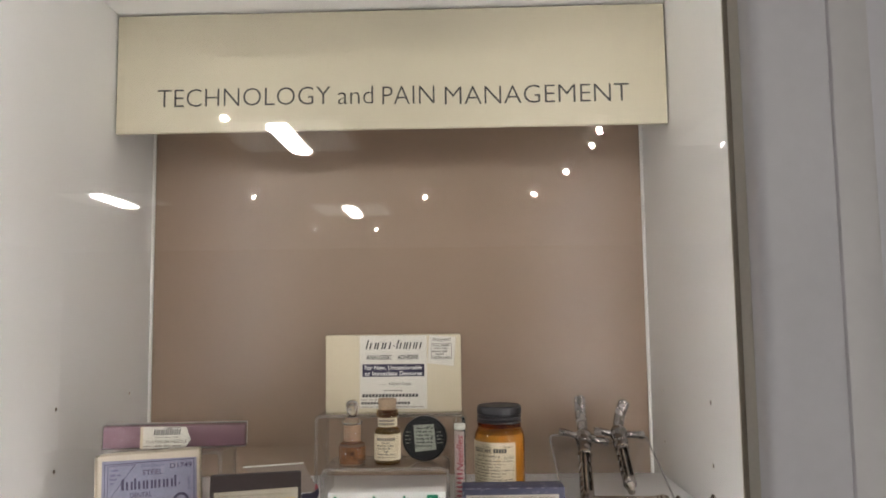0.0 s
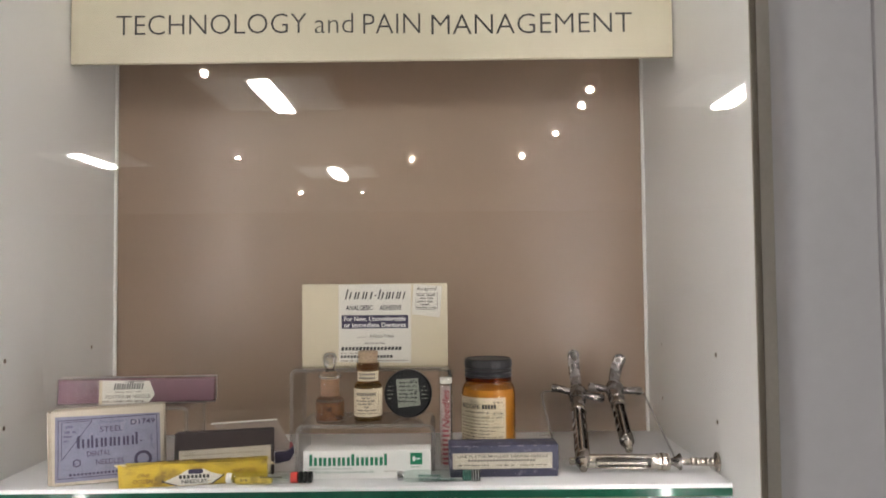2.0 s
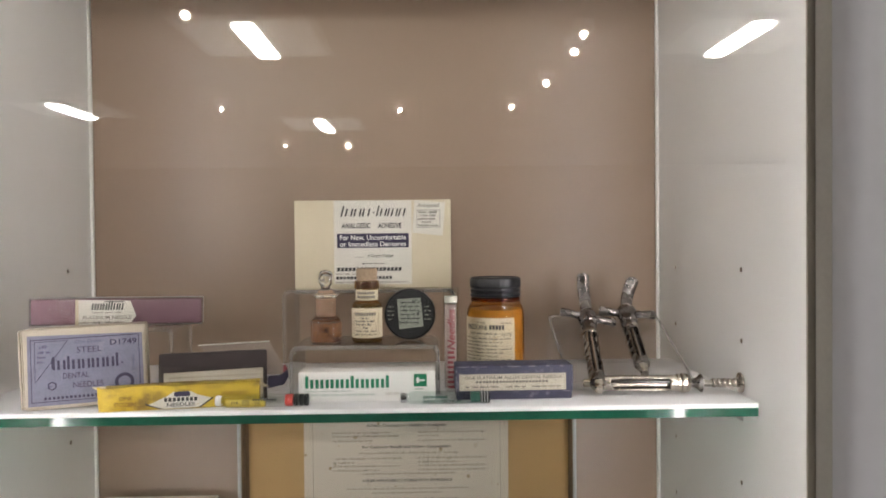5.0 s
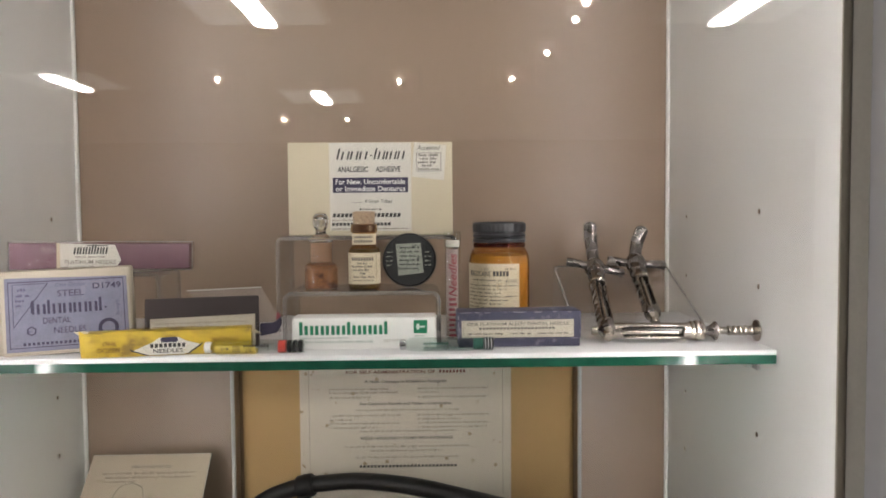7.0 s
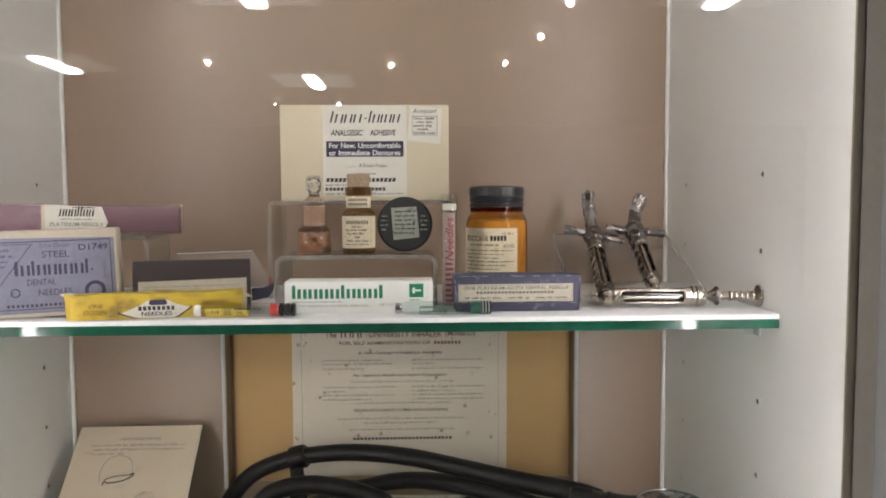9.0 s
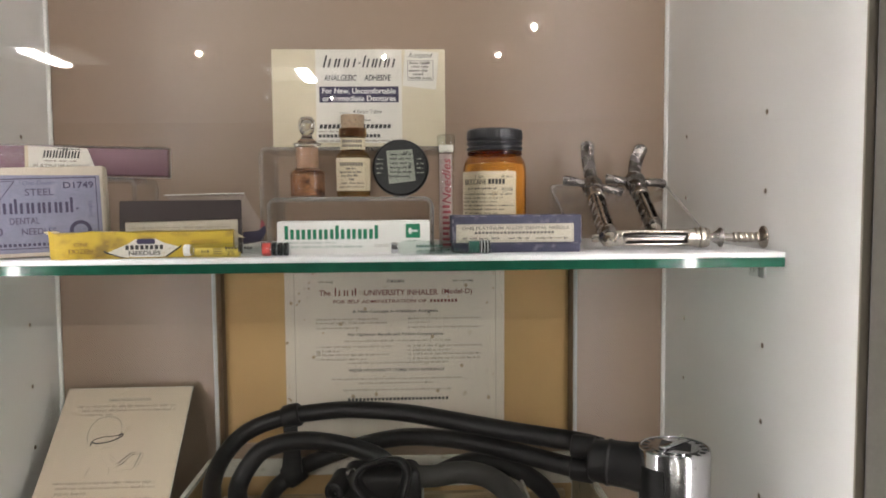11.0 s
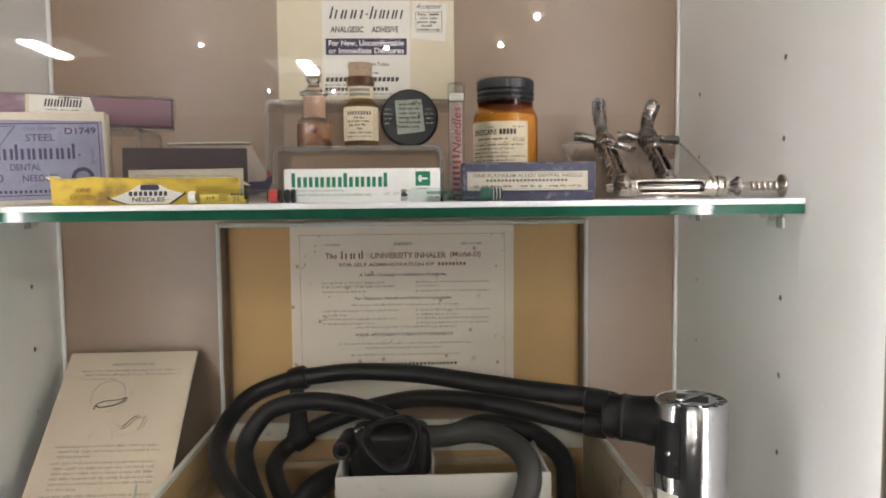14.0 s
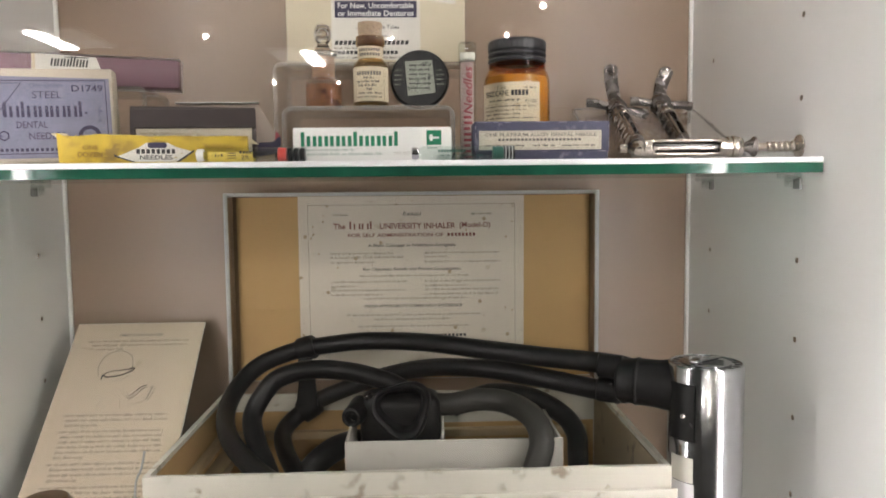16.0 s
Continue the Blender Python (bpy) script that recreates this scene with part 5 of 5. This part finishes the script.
for nm, b in (("lining", (BX0 + 0.0038, BX0 + 0.0046, BY0 + 0.005, BY1 - 0.005, 0.004, BH - 0.003)), ("lining", (BX1 - 0.0046, BX1 - 0.0038, BY0 + 0.005, BY1 - 0.005, 0.004, BH - 0.003)),
              ("lining", (BX0 + 0.005, 0.0190, BY1 - 0.0046, BY1 - 0.0038, 0.004, BH - 0.015)), ("lining", (0.0195, BX1 - 0.005, BY1 - 0.0046, BY1 - 0.0038, 0.004, BH - 0.027))):
    # east lining: grime plus shade put into the colour
    part(nm, box(*b), M["shaded_grimy_lining"] if b[0] > 0.1 else M["kraft"], ibx, "grimy paper lining, coloured darker for shade" if b[0] > 0.1 else "tan paper lining")
part("fillet_strip", box(BX0 + 0.0048, BX0 + 0.0110, BY0 + 0.006, BY1 - 0.006, 0.046, 0.052, 0.0008), M["wood"], ibx, "pale wooden strip")
part("fillet_strip", box(BX0 + 0.0048, BX0 + 0.0180, BY0 + 0.006, BY1 - 0.006, 0.028, 0.036, 0.0008), M["wood"], ibx, "pale wooden strip")
part("fillet_strip", box(BX0 + 0.012, BX1 - 0.012, BY1 - 0.012, BY1 - 0.0050, 0.038, 0.044, 0.0008), M["wood"], ibx, "pale wooden strip")
part("outer_lip", box(BX0 - 0.0025, BX1 + 0.0030, BY0 - 0.0030, BY0 - 0.0006, 0.0, BH - 0.013, 0.0008), M["old_white"], ibx, "white outer lip")
LID0, LID1 = -0.1536, 0.1585
lid = part("lid", box(LID0, LID1, 0.7985, 0.8015, BH + 0.0005, 0.2378), M["grey_board"], ibx, "open lid with tan lining and pasted leaflet")
part("lining_turn_in", box(LID0 + 0.0025, LID1 - 0.0025, 0.7966, 0.7983, BH + 0.002, 0.2352), M["kraft_dark"], lid, "brown turned-in paper edge")
part("lid_lining", box(LID0 + 0.0060, LID1 - 0.0040, 0.7955, 0.7965, BH + 0.002, 0.2345), M["kraft"], lid, "tan paper lining")
for nm, b in (("lid_rim", (LID0 - 0.0012, LID0 + 0.0022, 0.7800, 0.8015, BH + 0.0005, 0.2385)), ("lid_rim", (LID1 - 0.0022, LID1 + 0.0012, 0.7800, 0.8015, BH + 0.0005, 0.2385)),
              ("lid_rim", (LID0 + 0.0023, LID1 - 0.0023, 0.7800, 0.8014, 0.2354, 0.2384))):
    part(nm, box(*b, 0.0007), M["grey_board"], lid, "grey board rim")
for s, x in ((1, LID0 + 0.0024), (-1, LID1 - 0.0024)):
    part("rim_lining", box(*sorted((x, x + s * 0.0006)), 0.7806, 0.7950, BH + 0.002, 0.2350), M["kraft_dark"], lid, "brown lining of the rim")
leaf = part("leaflet", plate([(-0.0960, 0.080), (0.0972, 0.080), (0.0978, 0.2345), (-0.0955, 0.2350)], 0.7946, 0.7951), M["paper"], lid, "foxed white printed leaflet", None)
LY = 0.7946
for a, b, c, d in ((-0.0875, -0.0871, 0.086, 0.2275), (0.0896, 0.0900, 0.086, 0.2275), (-0.0875, 0.0900, 0.2272, 0.2276)):
    bars(lid, [(a, b, c, d)], LY, M["grey_ink"], name="border_line")
rng = random.Random(9)
mark(lid, -0.0065, 0.0090, 0.2178, 0.2216, "lwwwiw", 0.0007, LY, M["ink"], 0.0014)
bars(lid, word_bars(rng, -0.066, -0.050, 0.2182, 0.0018, 0.004, 0.008) + word_bars(rng, 0.052, 0.070, 0.2182, 0.0018, 0.004, 0.008), LY, M["grey_ink"])
for word, x0, x1, z0, z1 in (("The", -0.0656, -0.0556, 0.2068, 0.2118), ("UNIVERSITY INHALER", -0.0262, 0.0387, 0.2066, 0.2118), ("(Model-D)", 0.0421, 0.0689, 0.2060, 0.2120), ("FOR SELF ADMINISTRATION OF", -0.0534, 0.0285, 0.1999, 0.2030)):
    lettering(lid, word, x0, x1, z0, z1, LY, M["brown_ink"], bold=0.02)
mark(lid, -0.0520, -0.0310, 0.2066, 0.2135, "lwwl", 0.0014, LY, M["brown_ink"])
bars(lid, letter_bars(0.0318, 0.0567, 0.2000, 0.2028, (1,) * 8, 0.35), LY, M["brown_ink"])
for word, x0, x1, z0, z1 in (("A New Concept in Inhalation Analgesia", -0.0367, 0.0386, 0.1905, 0.1941), ("For Optimum Benefit and Patient Cooperation", -0.0409, 0.0428, 0.1700, 0.1736), ("WIDER APPLICABILITY COMES WITH EXPERIENCE", -0.0410, 0.0440, 0.1388, 0.1415)):
    lettering(lid, word, x0, x1, z0, z1, LY, M["box_ink"], bold=0.025)
small = []
for z, spans in ((0.1851, ((-0.069, -0.012), (0.012, 0.078))), (0.1817, ((-0.069, -0.004), (0.012, 0.032))), (0.1773, ((-0.069, -0.030), (0.012, 0.078))),
                 (0.1655, ((-0.044, 0.052),)), (0.1606, ((-0.069, -0.002), (0.012, 0.078))), (0.1567, ((-0.069, -0.048), (0.012, 0.052))),
                 (0.1533, ((-0.069, -0.004), (0.012, 0.078))), (0.1493, ((-0.069, -0.024), (0.012, 0.078))), (0.1459, ((-0.042, 0.050),)),
                 (0.1316, ((-0.056, 0.062),)), (0.1277, ((-0.032, 0.036),)), (0.1217, ((-0.046, 0.052),))):
    for a, b in spans:
        small += word_bars(rng, a, b, z, 0.0019, 0.0025, 0.007, 0.0011)
bars(lid, small, LY, M["text_ink"], name="small_print")
spots = random.Random(21)
bm = bmesh.new()
for k in range(64):
    edge = spots.random() < 0.45
    x = spots.uniform(0.070, 0.0955) * spots.choice((1, 1, -1)) if edge else spots.uniform(-0.085, 0.085)
    z, r = spots.uniform(0.105, 0.231), spots.choice((0.0005, 0.0007, 0.0010, 0.0012, 0.0018))
    bm.faces.new([bm.verts.new((x + r * spots.uniform(0.7, 1.2) * math.cos(a), LY - 0.00005, z + r * spots.uniform(0.7, 1.2) * math.sin(a))) for a in np.linspace(0, 2 * math.pi, 10)[:-1]])
part("foxing", bm, M["foxing"], leaf, "brown foxing spots", None)
bars(lid, letter_bars(-0.0420, 0.0482, 0.1128, 0.1152, (1,) * 27, 0.3), LY, M["ink"])

# folded card insert in the box
ins = thing("card_insert", "white folded card tray inside the inhaler box", "card tray", pose(0, 0, BASE + 0.0045))
for nm, b in (("front_wall", (-0.0172, 0.1240, 0.6270, 0.6290, 0, 0.0740)), ("side_wall", (0.1222, 0.1242, 0.6292, 0.7250, 0, 0.0720)), ("side_wall", (-0.0172, -0.0155, 0.6292, 0.7000, 0, 0.0735)), ("floor_panel", (-0.0150, 0.1220, 0.6292, 0.7228, 0.0, 0.0015))):
    part(nm, box(*b, 0.0004), M["insert_card"], ins)
part("side_wall", box(0.0465, 0.0482, 0.6600, 0.7220, 0.0016, 0.0700, 0.0004), M["insert_card"], ins)


def loop_shape(k, a, b):
    """A rounded triangle, point down, a wide and b high; k 0 to 1 round."""
    t = 2 * math.pi * k + math.pi / 2
    r = 1 + 0.115 * math.cos(3 * (t + math.pi / 2))
    t += 0.26
    return a * r * math.cos(t), b * r * math.sin(t)


# rubber face mask and hoses
mask = thing("rubber_mask", "black rubber nose mask with hoses, lying on the card tray", "mask", pose(0.0162, 0.6600, 1.3218))
N = 40
bm, rows = bmesh.new(), []
for y, a, b, dx, dz in ((0.030, 0.008, 0.007, 0.006, -0.006), (0.026, 0.013, 0.012, 0.005, -0.005), (0.016, 0.0185, 0.0170, 0.003, -0.003), (0.005, 0.0202, 0.0190, 0.001, -0.001), (-0.001, 0.0198, 0.0188, 0, 0),
                        (-0.0022, 0.0182, 0.0172, 0, 0), (-0.001, 0.0162, 0.0150, 0, 0), (0.004, 0.0150, 0.0138, 0, 0), (0.016, 0.0130, 0.0118, 0.001, -0.001), (0.024, 0.0070, 0.0060, 0.003, -0.003)):
    rows.append([bm.verts.new((0.0022 + dx + loop_shape(k / N, a, b)[0], y + 0.25 * (dz + loop_shape(k / N, a, b)[1]), 0.0025 + dz + loop_shape(k / N, a, b)[1])) for k in range(N)])
for p, q in zip(rows, rows[1:]):
    for k in range(N):
        bm.faces.new((p[k], p[(k + 1) % N], q[(k + 1) % N], q[k]))
bm.faces.new(rows[0]), bm.faces.new(list(reversed(rows[-1])))
bmesh.ops.recalc_face_normals(bm, faces=bm.faces)
part("cup", bm, M["rubber"], mask, "open rubber cup", 50)
part("body", box(-0.0275, 0.0300, 0.0100, 0.0420, -0.0300, 0.0080, 0.0085, 4), M["rubber"], mask, "thick rubber body")
part("port", lathe([(0.0036, 0.006), (0.0040, 0.0006), (0.0052, 0.0), (0.0066, 0.0006), (0.0074, 0.003), (0.0080, 0.014), (0.0095, 0.024)], 30, pose(-0.0325, 0.0005, -0.0030, -90, 0, -14), cap=False), M["rubber"], mask, "short round side port")
part("port_floor", lathe([(0, 0.010), (0.0050, 0.0102)], 20, pose(-0.0325, 0.0005, -0.0030, -90, 0, -14)), M["black"], mask)
part("valve_screw", lathe([(0, 0), (0.0012, 0.0), (0.0016, 0.0008), (0.0012, 0.0020), (0.0020, 0.0030), (0.0012, 0.0044), (0.0014, 0.0070)], 14, pose(-0.0235, 0.004, 0.0095, 0, 70, 20)), M["steel_dark"], mask, "small metal valve")


def hose(label, pts, r, material, steps=12):
    th = thing("rubber_hose", label, "hose", Matrix(), "rubber hoses")
    part("tube", sweep(pts, ring_shape(r, 22), steps), material, th, "", 70)
    return th


hose("black rubber hose looping from the chrome inhaler round the box", [(0.166, 0.6270, 1.3590), (0.1511, 0.640, 1.3593), (0.1135, 0.664, 1.3589), (0.0764, 0.690, 1.3589), (0.0355, 0.716, 1.3591), (-0.0088, 0.736, 1.3569), (-0.0412, 0.746, 1.3522), (-0.0688, 0.749, 1.3470),
     (-0.0955, 0.746, 1.3368), (-0.1104, 0.732, 1.3227), (-0.1131, 0.705, 1.3094), (-0.1014, 0.672, 1.3003), (-0.0781, 0.640, 1.2921), (-0.0558, 0.618, 1.2857), (-0.040, 0.606, 1.270)], 0.0069, M["rubber"])
hose("black rubber hose running low behind the mask", [(0.166, 0.6270, 1.3420), (0.1473, 0.640, 1.3418), (0.1135, 0.664, 1.3442), (0.0766, 0.694, 1.3437), (0.0352, 0.724, 1.3373), (-0.0053, 0.741, 1.3251), (-0.0423, 0.747, 1.3104), (-0.0582, 0.746, 1.3013),
     (-0.0710, 0.740, 1.2925), (-0.0752, 0.725, 1.2863), (-0.0696, 0.705, 1.2802), (-0.0601, 0.685, 1.2736), (-0.0511, 0.665, 1.2640)], 0.0068, M["rubber"])
hose("black rubber hose curling inside the box from the mask", [(0.0300, 0.682, 1.3190), (0.0162, 0.694, 1.3310), (-0.0068, 0.700, 1.3384), (-0.0279, 0.703, 1.3419), (-0.0447, 0.704, 1.3428), (-0.0613, 0.703, 1.3409), (-0.0775, 0.700, 1.3336), (-0.0896, 0.690, 1.3136), (-0.0832, 0.670, 1.3005),
     (-0.0721, 0.650, 1.2880), (-0.0610, 0.630, 1.2740), (-0.050, 0.614, 1.258)], 0.0070, M["rubber"])
hose("greyed rubber hose bending over the tray front", [(0.0400, 0.686, 1.3200), (0.0550, 0.682, 1.3211), (0.0751, 0.678, 1.3252), (0.0941, 0.668, 1.3249), (0.1068, 0.642, 1.3222), (0.1086, 0.6185, 1.3141), (0.1030, 0.6105, 1.2988), (0.0972, 0.6080, 1.2800), (0.092, 0.607, 1.262)], 0.0080, M["grey_rubber"])
hose("black rubber hose arching down behind the tray", [(0.0560, 0.716, 1.3080), (0.0783, 0.716, 1.3173), (0.0912, 0.714, 1.3198), (0.1078, 0.709, 1.3191), (0.1241, 0.703, 1.3148), (0.1390, 0.692, 1.3059), (0.1440, 0.680, 1.2975), (0.1426, 0.668, 1.2874), (0.1402, 0.655, 1.2790), (0.138, 0.645, 1.2600)], 0.0073, M["rubber"])
hose("black rubber hose end lying in the box", [(-0.0660, 0.680, 1.2480), (-0.0541, 0.684, 1.2662), (-0.0403, 0.690, 1.2804), (-0.0267, 0.700, 1.2857), (-0.0130, 0.712, 1.2845)], 0.0092, M["rubber"])

strap = thing("rubber_strap", "black rubber keeper strap round two hoses", "strap", Matrix())
BAND = [(0.8, 1), (1, 0.6), (1, -0.6), (0.8, -1), (-0.8, -1), (-1, -0.6), (-1, 0.6), (-0.8, 1)]
for nm, at, d, w in (("upper_loop", (-0.0585, 0.7480, 1.3492), (-0.93, 0.10, -0.24), 0.0072), ("lower_loop", (-0.0572, 0.7460, 1.3020), (-0.83, -0.20, -0.52), 0.0086)):
    turn = Vector(d).to_track_quat("Z", "Y").to_matrix().to_4x4()
    turn.translation = at
    part(nm, lathe([(0.0068, -w), (0.0086, -w), (0.0096, -w * 0.8), (0.0099, 0), (0.0096, w * 0.8), (0.0086, w), (0.0068, w)], 28, turn, cap=False), M["rubber"], strap)
part("web", sweep([(-0.0585, 0.7372, 1.3440), (-0.0572, 0.7362, 1.3285), (-0.0575, 0.7352, 1.3060)], [(u * 0.0058, v * 0.0021) for u, v in BAND], 8, taper=lambda t: 0.95 + 0.5 * t * t), M["rubber"], strap, "flat rubber web")

# chrome inhaler
CX, CY, CR, CT = 0.2053, 0.5985, 0.0222, 1.3688
inh = thing("inhaler", "worn chrome cylinder inhaler with a dial top, standing upright", "inhaler", pose(CX, CY, BASE))
H = CT - BASE
part("cylinder", lathe([(0, 0), (CR, 0), (CR, H - 0.0012), (CR - 0.0006, H - 0.0002), (CR - 0.0016, H), (CR - 0.0022, H - 0.0006), (0, H - 0.0006)], 72), M["chrome"], inh)
dial = part("dial", lathe([(0.0150, H - 0.0005), (0.0150, H + 0.0001), (0.0138, H + 0.0003), (0, H + 0.0003)], 48), M["chrome"], inh, "engraved turning dial")
part("dial_well", plate([(-0.0115, -0.0030), (0.0060, -0.0118), (0.0118, 0.0020), (-0.0040, 0.0115)], 0, 0.0002), M["black"], dial, "dark recess of the dial", None).matrix_basis = pose(0, 0, H + 0.0004, -90, 0, 0)
part("pointer_bar", box(-0.0125, 0.0125, -0.0026, 0.0026, 0.0006, 0.0022, 0.0004), M["chrome"], dial).matrix_basis = pose(0, 0, H, 0, 0, 35)
for k in range(18):
    part("dial_mark", box(0.0162, 0.0196, -0.0009, 0.0009, 0, 0.0003), M["black"], dial).matrix_basis = pose(0, 0, H - 0.0006, 0, 0, k * 20)
lever = part("side_plate", lathe([(CR + 0.0002, H - 0.0445), (CR + 0.0009, H - 0.0440), (CR + 0.0009, H - 0.0105), (CR + 0.0002, H - 0.0100)], 14, a0=-80, a1=-36, cap=False), M["rubber"], inh, "black side plate")
part("lever", box(-0.0205, -0.0180, -0.0160, -0.0135, H - 0.0300, H - 0.0275, 0.0004), M["steel_dark"], inh, "small bright catch")
part("screw", lathe([(0, 0.0), (0.0014, 0.0), (0.0016, 0.0012)], 14, pose(-0.0165, -0.0193, H - 0.0335, 90, 0, -40)), M["black"], inh)
part("paper_tag", lathe([(CR + 0.0002, H - 0.0690), (CR + 0.0003, H - 0.0540)], 12, a0=-78, a1=-38, cap=False), M["white_label"], inh, "white paper tag")
part("lower_plate", lathe([(CR + 0.0002, 0.0), (CR + 0.0006, 0.0005), (CR + 0.0006, H - 0.0700), (CR + 0.0002, H - 0.0695)], 12, a0=-86, a1=-36, cap=False), M["light_frame"], inh, "dull grey plate")
a_, b_ = Vector((0.1572, 0.6225, 1.3530)), Vector((0.1905, 0.6065, 1.3520))
d_ = (b_ - a_).normalized()
side_ = d_.cross(Vector((0, 0, 1))).normalized()
conn = Matrix((side_, side_.cross(d_) * -1, d_)).transposed().to_4x4()
conn.translation = a_
sl = thing("rubber_connector", "black rubber sleeve joining two hoses to the inhaler", "connector", conn)
part("sleeve", lathe([(0.0085, 0.000), (0.0125, 0.001), (0.0138, 0.003), (0.0140, 0.010), (0.0150, 0.013), (0.0146, 0.015), (0.0148, 0.026), (0.0156, 0.030), (0.0156, 0.036), (0.0140, 0.040)], 36), M["rubber"], sl)
part("bead", lathe([(0.0146, 0.0118), (0.0152, 0.0125), (0.0153, 0.0136), (0.0148, 0.0146)], 36, cap=False), M["rubber"], sl, "raised rubber bead")
for zz, xx in ((0.0075, 1), (-0.0080, 1)):
    part("socket", lathe([(0.0066, -0.012), (0.0078, -0.011), (0.0080, 0.003), (0.0060, 0.004)], 24, pose(0, -zz if (conn @ Vector((0, 1, 0)) - a_).z < 0 else zz, 0)), M["rubber"], sl, "short hose socket")

# printed directions leaning in the corner
pam = thing("directions_card", "yellowed printed directions card leaning on the back panel", "leaflet", pose(-0.2040, 0.6610, BASE, -46.0, 0, 0.5))
PH = 0.1848
pc = part("card", plate([(-0.0528, 0), (0.0528, 0), (0.0528, PH), (-0.0528, PH)], 0.0, 0.0016), M["pamphlet"], pam, "", None)
part("card_edge", box(0.0529, 0.0533, 0.0002, 0.0015, 0, PH), M["white_label"], pam, "white card edge")
part("card_edge", box(-0.0528, 0.0533, 0.0002, 0.0015, PH + 0.0001, PH + 0.0006), M["white_label"], pam, "white card edge")
lettering(pam, "DIRECTIONS FOR USE", -0.0158, 0.0198, 0.1717, 0.1742, 0, M["text_ink"], bold=0.03)
lines = []
for k, (a, b) in enumerate(((-0.040, 0.044), (-0.036, 0.044), (-0.036, -0.006))):
    lines += word_bars(rng, a, b, 0.1660 - k * 0.0040, 0.0022, 0.004, 0.010)
z = 0.0970
for k in range(20):
    if k in (3, 9, 13):
        z -= 0.0012
    a, b = (-0.0405 if k in (0, 3, 9, 13) else -0.037), (0.041 if k not in (2, 8, 12, 19) else -0.012)
    lines += word_bars(rng, a, b, z, 0.0021, 0.004, 0.010)
    z -= 0.0042
bars(pam, lines, 0, M["pale_ink"], name="small_print")


def stroke(pts, r, material, label=""):
    part("drawn_line", sweep([(x, -0.0001, z) for x, z in pts], [(u * r, w * 0.0001) for u, w in ((1, 0), (0, 1), (-1, 0), (0, -1))], 6), material, pam, label, None)


stroke([(-0.0230, 0.1335), (-0.0250, 0.1400), (-0.0245, 0.1460), (-0.0213, 0.1535), (-0.0150, 0.1566), (-0.0080, 0.1566), (-0.0020, 0.1535), (0.0010, 0.1480)], 0.00028, M["grey_ink"], "plain oval outline")
stroke([(0.0010, 0.1480), (0.0022, 0.1400), (-0.0006, 0.1320), (-0.0040, 0.1285), (-0.0100, 0.1280)], 0.00022, M["text_ink"])
stroke([(-0.0193, 0.1350), (-0.0130, 0.1376), (-0.0050, 0.1384), (0.0030, 0.1396)], 0.0008, M["ink"], "dark band shape")
stroke([(-0.0200, 0.1300), (-0.0195, 0.1340), (-0.0160, 0.1322), (-0.0060, 0.1336), (0.0015, 0.1368)], 0.0006, M["ink"])
stroke([(0.0005, 0.1390), (0.0040, 0.1404), (0.0036, 0.1378), (0.0010, 0.1370)], 0.0013, M["ink"])
stroke([(-0.0022, 0.1218), (0.0020, 0.1190), (0.0062, 0.1145), (0.0100, 0.1180), (0.0140, 0.1225), (0.0182, 0.1235)], 0.0007, M["ink"], "curved dark hose shape")
stroke([(-0.0010, 0.1190), (0.0030, 0.1150), (0.0068, 0.1122), (0.0110, 0.1150), (0.0150, 0.1205), (0.0190, 0.1222)], 0.0005, M["ink"])
stroke([(0.0195, 0.1218), (0.0245, 0.1225), (0.0235, 0.1160), (0.0215, 0.1110), (0.0185, 0.1115)], 0.0004, M["grey_ink"])
stroke([(0.0225, 0.1222), (0.0212, 0.1165), (0.0196, 0.1112)], 0.0004, M["grey_ink"])
stroke([(0.0041, 0.1068), (0.0110, 0.1078), (0.0190, 0.1096)], 0.00025, M["text_ink"])
stroke([(-0.0081, 0.1200), (-0.0040, 0.1160), (-0.0004, 0.1110), (0.0010, 0.1030)], 0.00028, M["text_ink"])
stroke([(-0.0170, 0.1035), (-0.0165, 0.1075), (-0.0150, 0.1115)], 0.00028, M["text_ink"])

# small brown pot at the front corner
pot = thing("brown_pot", "small dark brown glazed pot on the lower shelf", "pot", pose(-0.1935, 0.6000, BASE))
part("body", lathe([(0, 0), (0.0120, 0), (0.0148, 0.004), (0.0150, 0.040), (0.0135, 0.046)], 32), M["brown"], pot)
part("lid", lathe([(0.0140, 0.0455), (0.0152, 0.047), (0.0150, 0.0540), (0.0120, 0.0580), (0, 0.0588)], 32), M["brown"], pot)

# clear holder under the directions card
holder = thing("card_holder", "clear acrylic holder in front of the directions card", "display stand", pose(0, 0, BASE))
part("front_lip", box(-0.2560, -0.1545, 0.6330, 0.6350, 0.0003, 0.0300, 0.0006), M["acrylic"], holder)
part("foot", box(-0.2560, -0.1545, 0.6352, 0.6600, 0.0003, 0.0022, 0.0006), M["acrylic"], holder)
# pale rod along the acrylic edge, shaped as the bright arc of its highlight
part("edge_highlight", sweep([(-0.1586, 0.6650, 0.0620), (-0.1556, 0.6500, 0.0555), (-0.1547, 0.6360, 0.0465), (-0.1540, 0.6335, 0.0020)], ring_shape(0.0008, 8), 6), M["acrylic_edge"], holder, "pale polished edge")
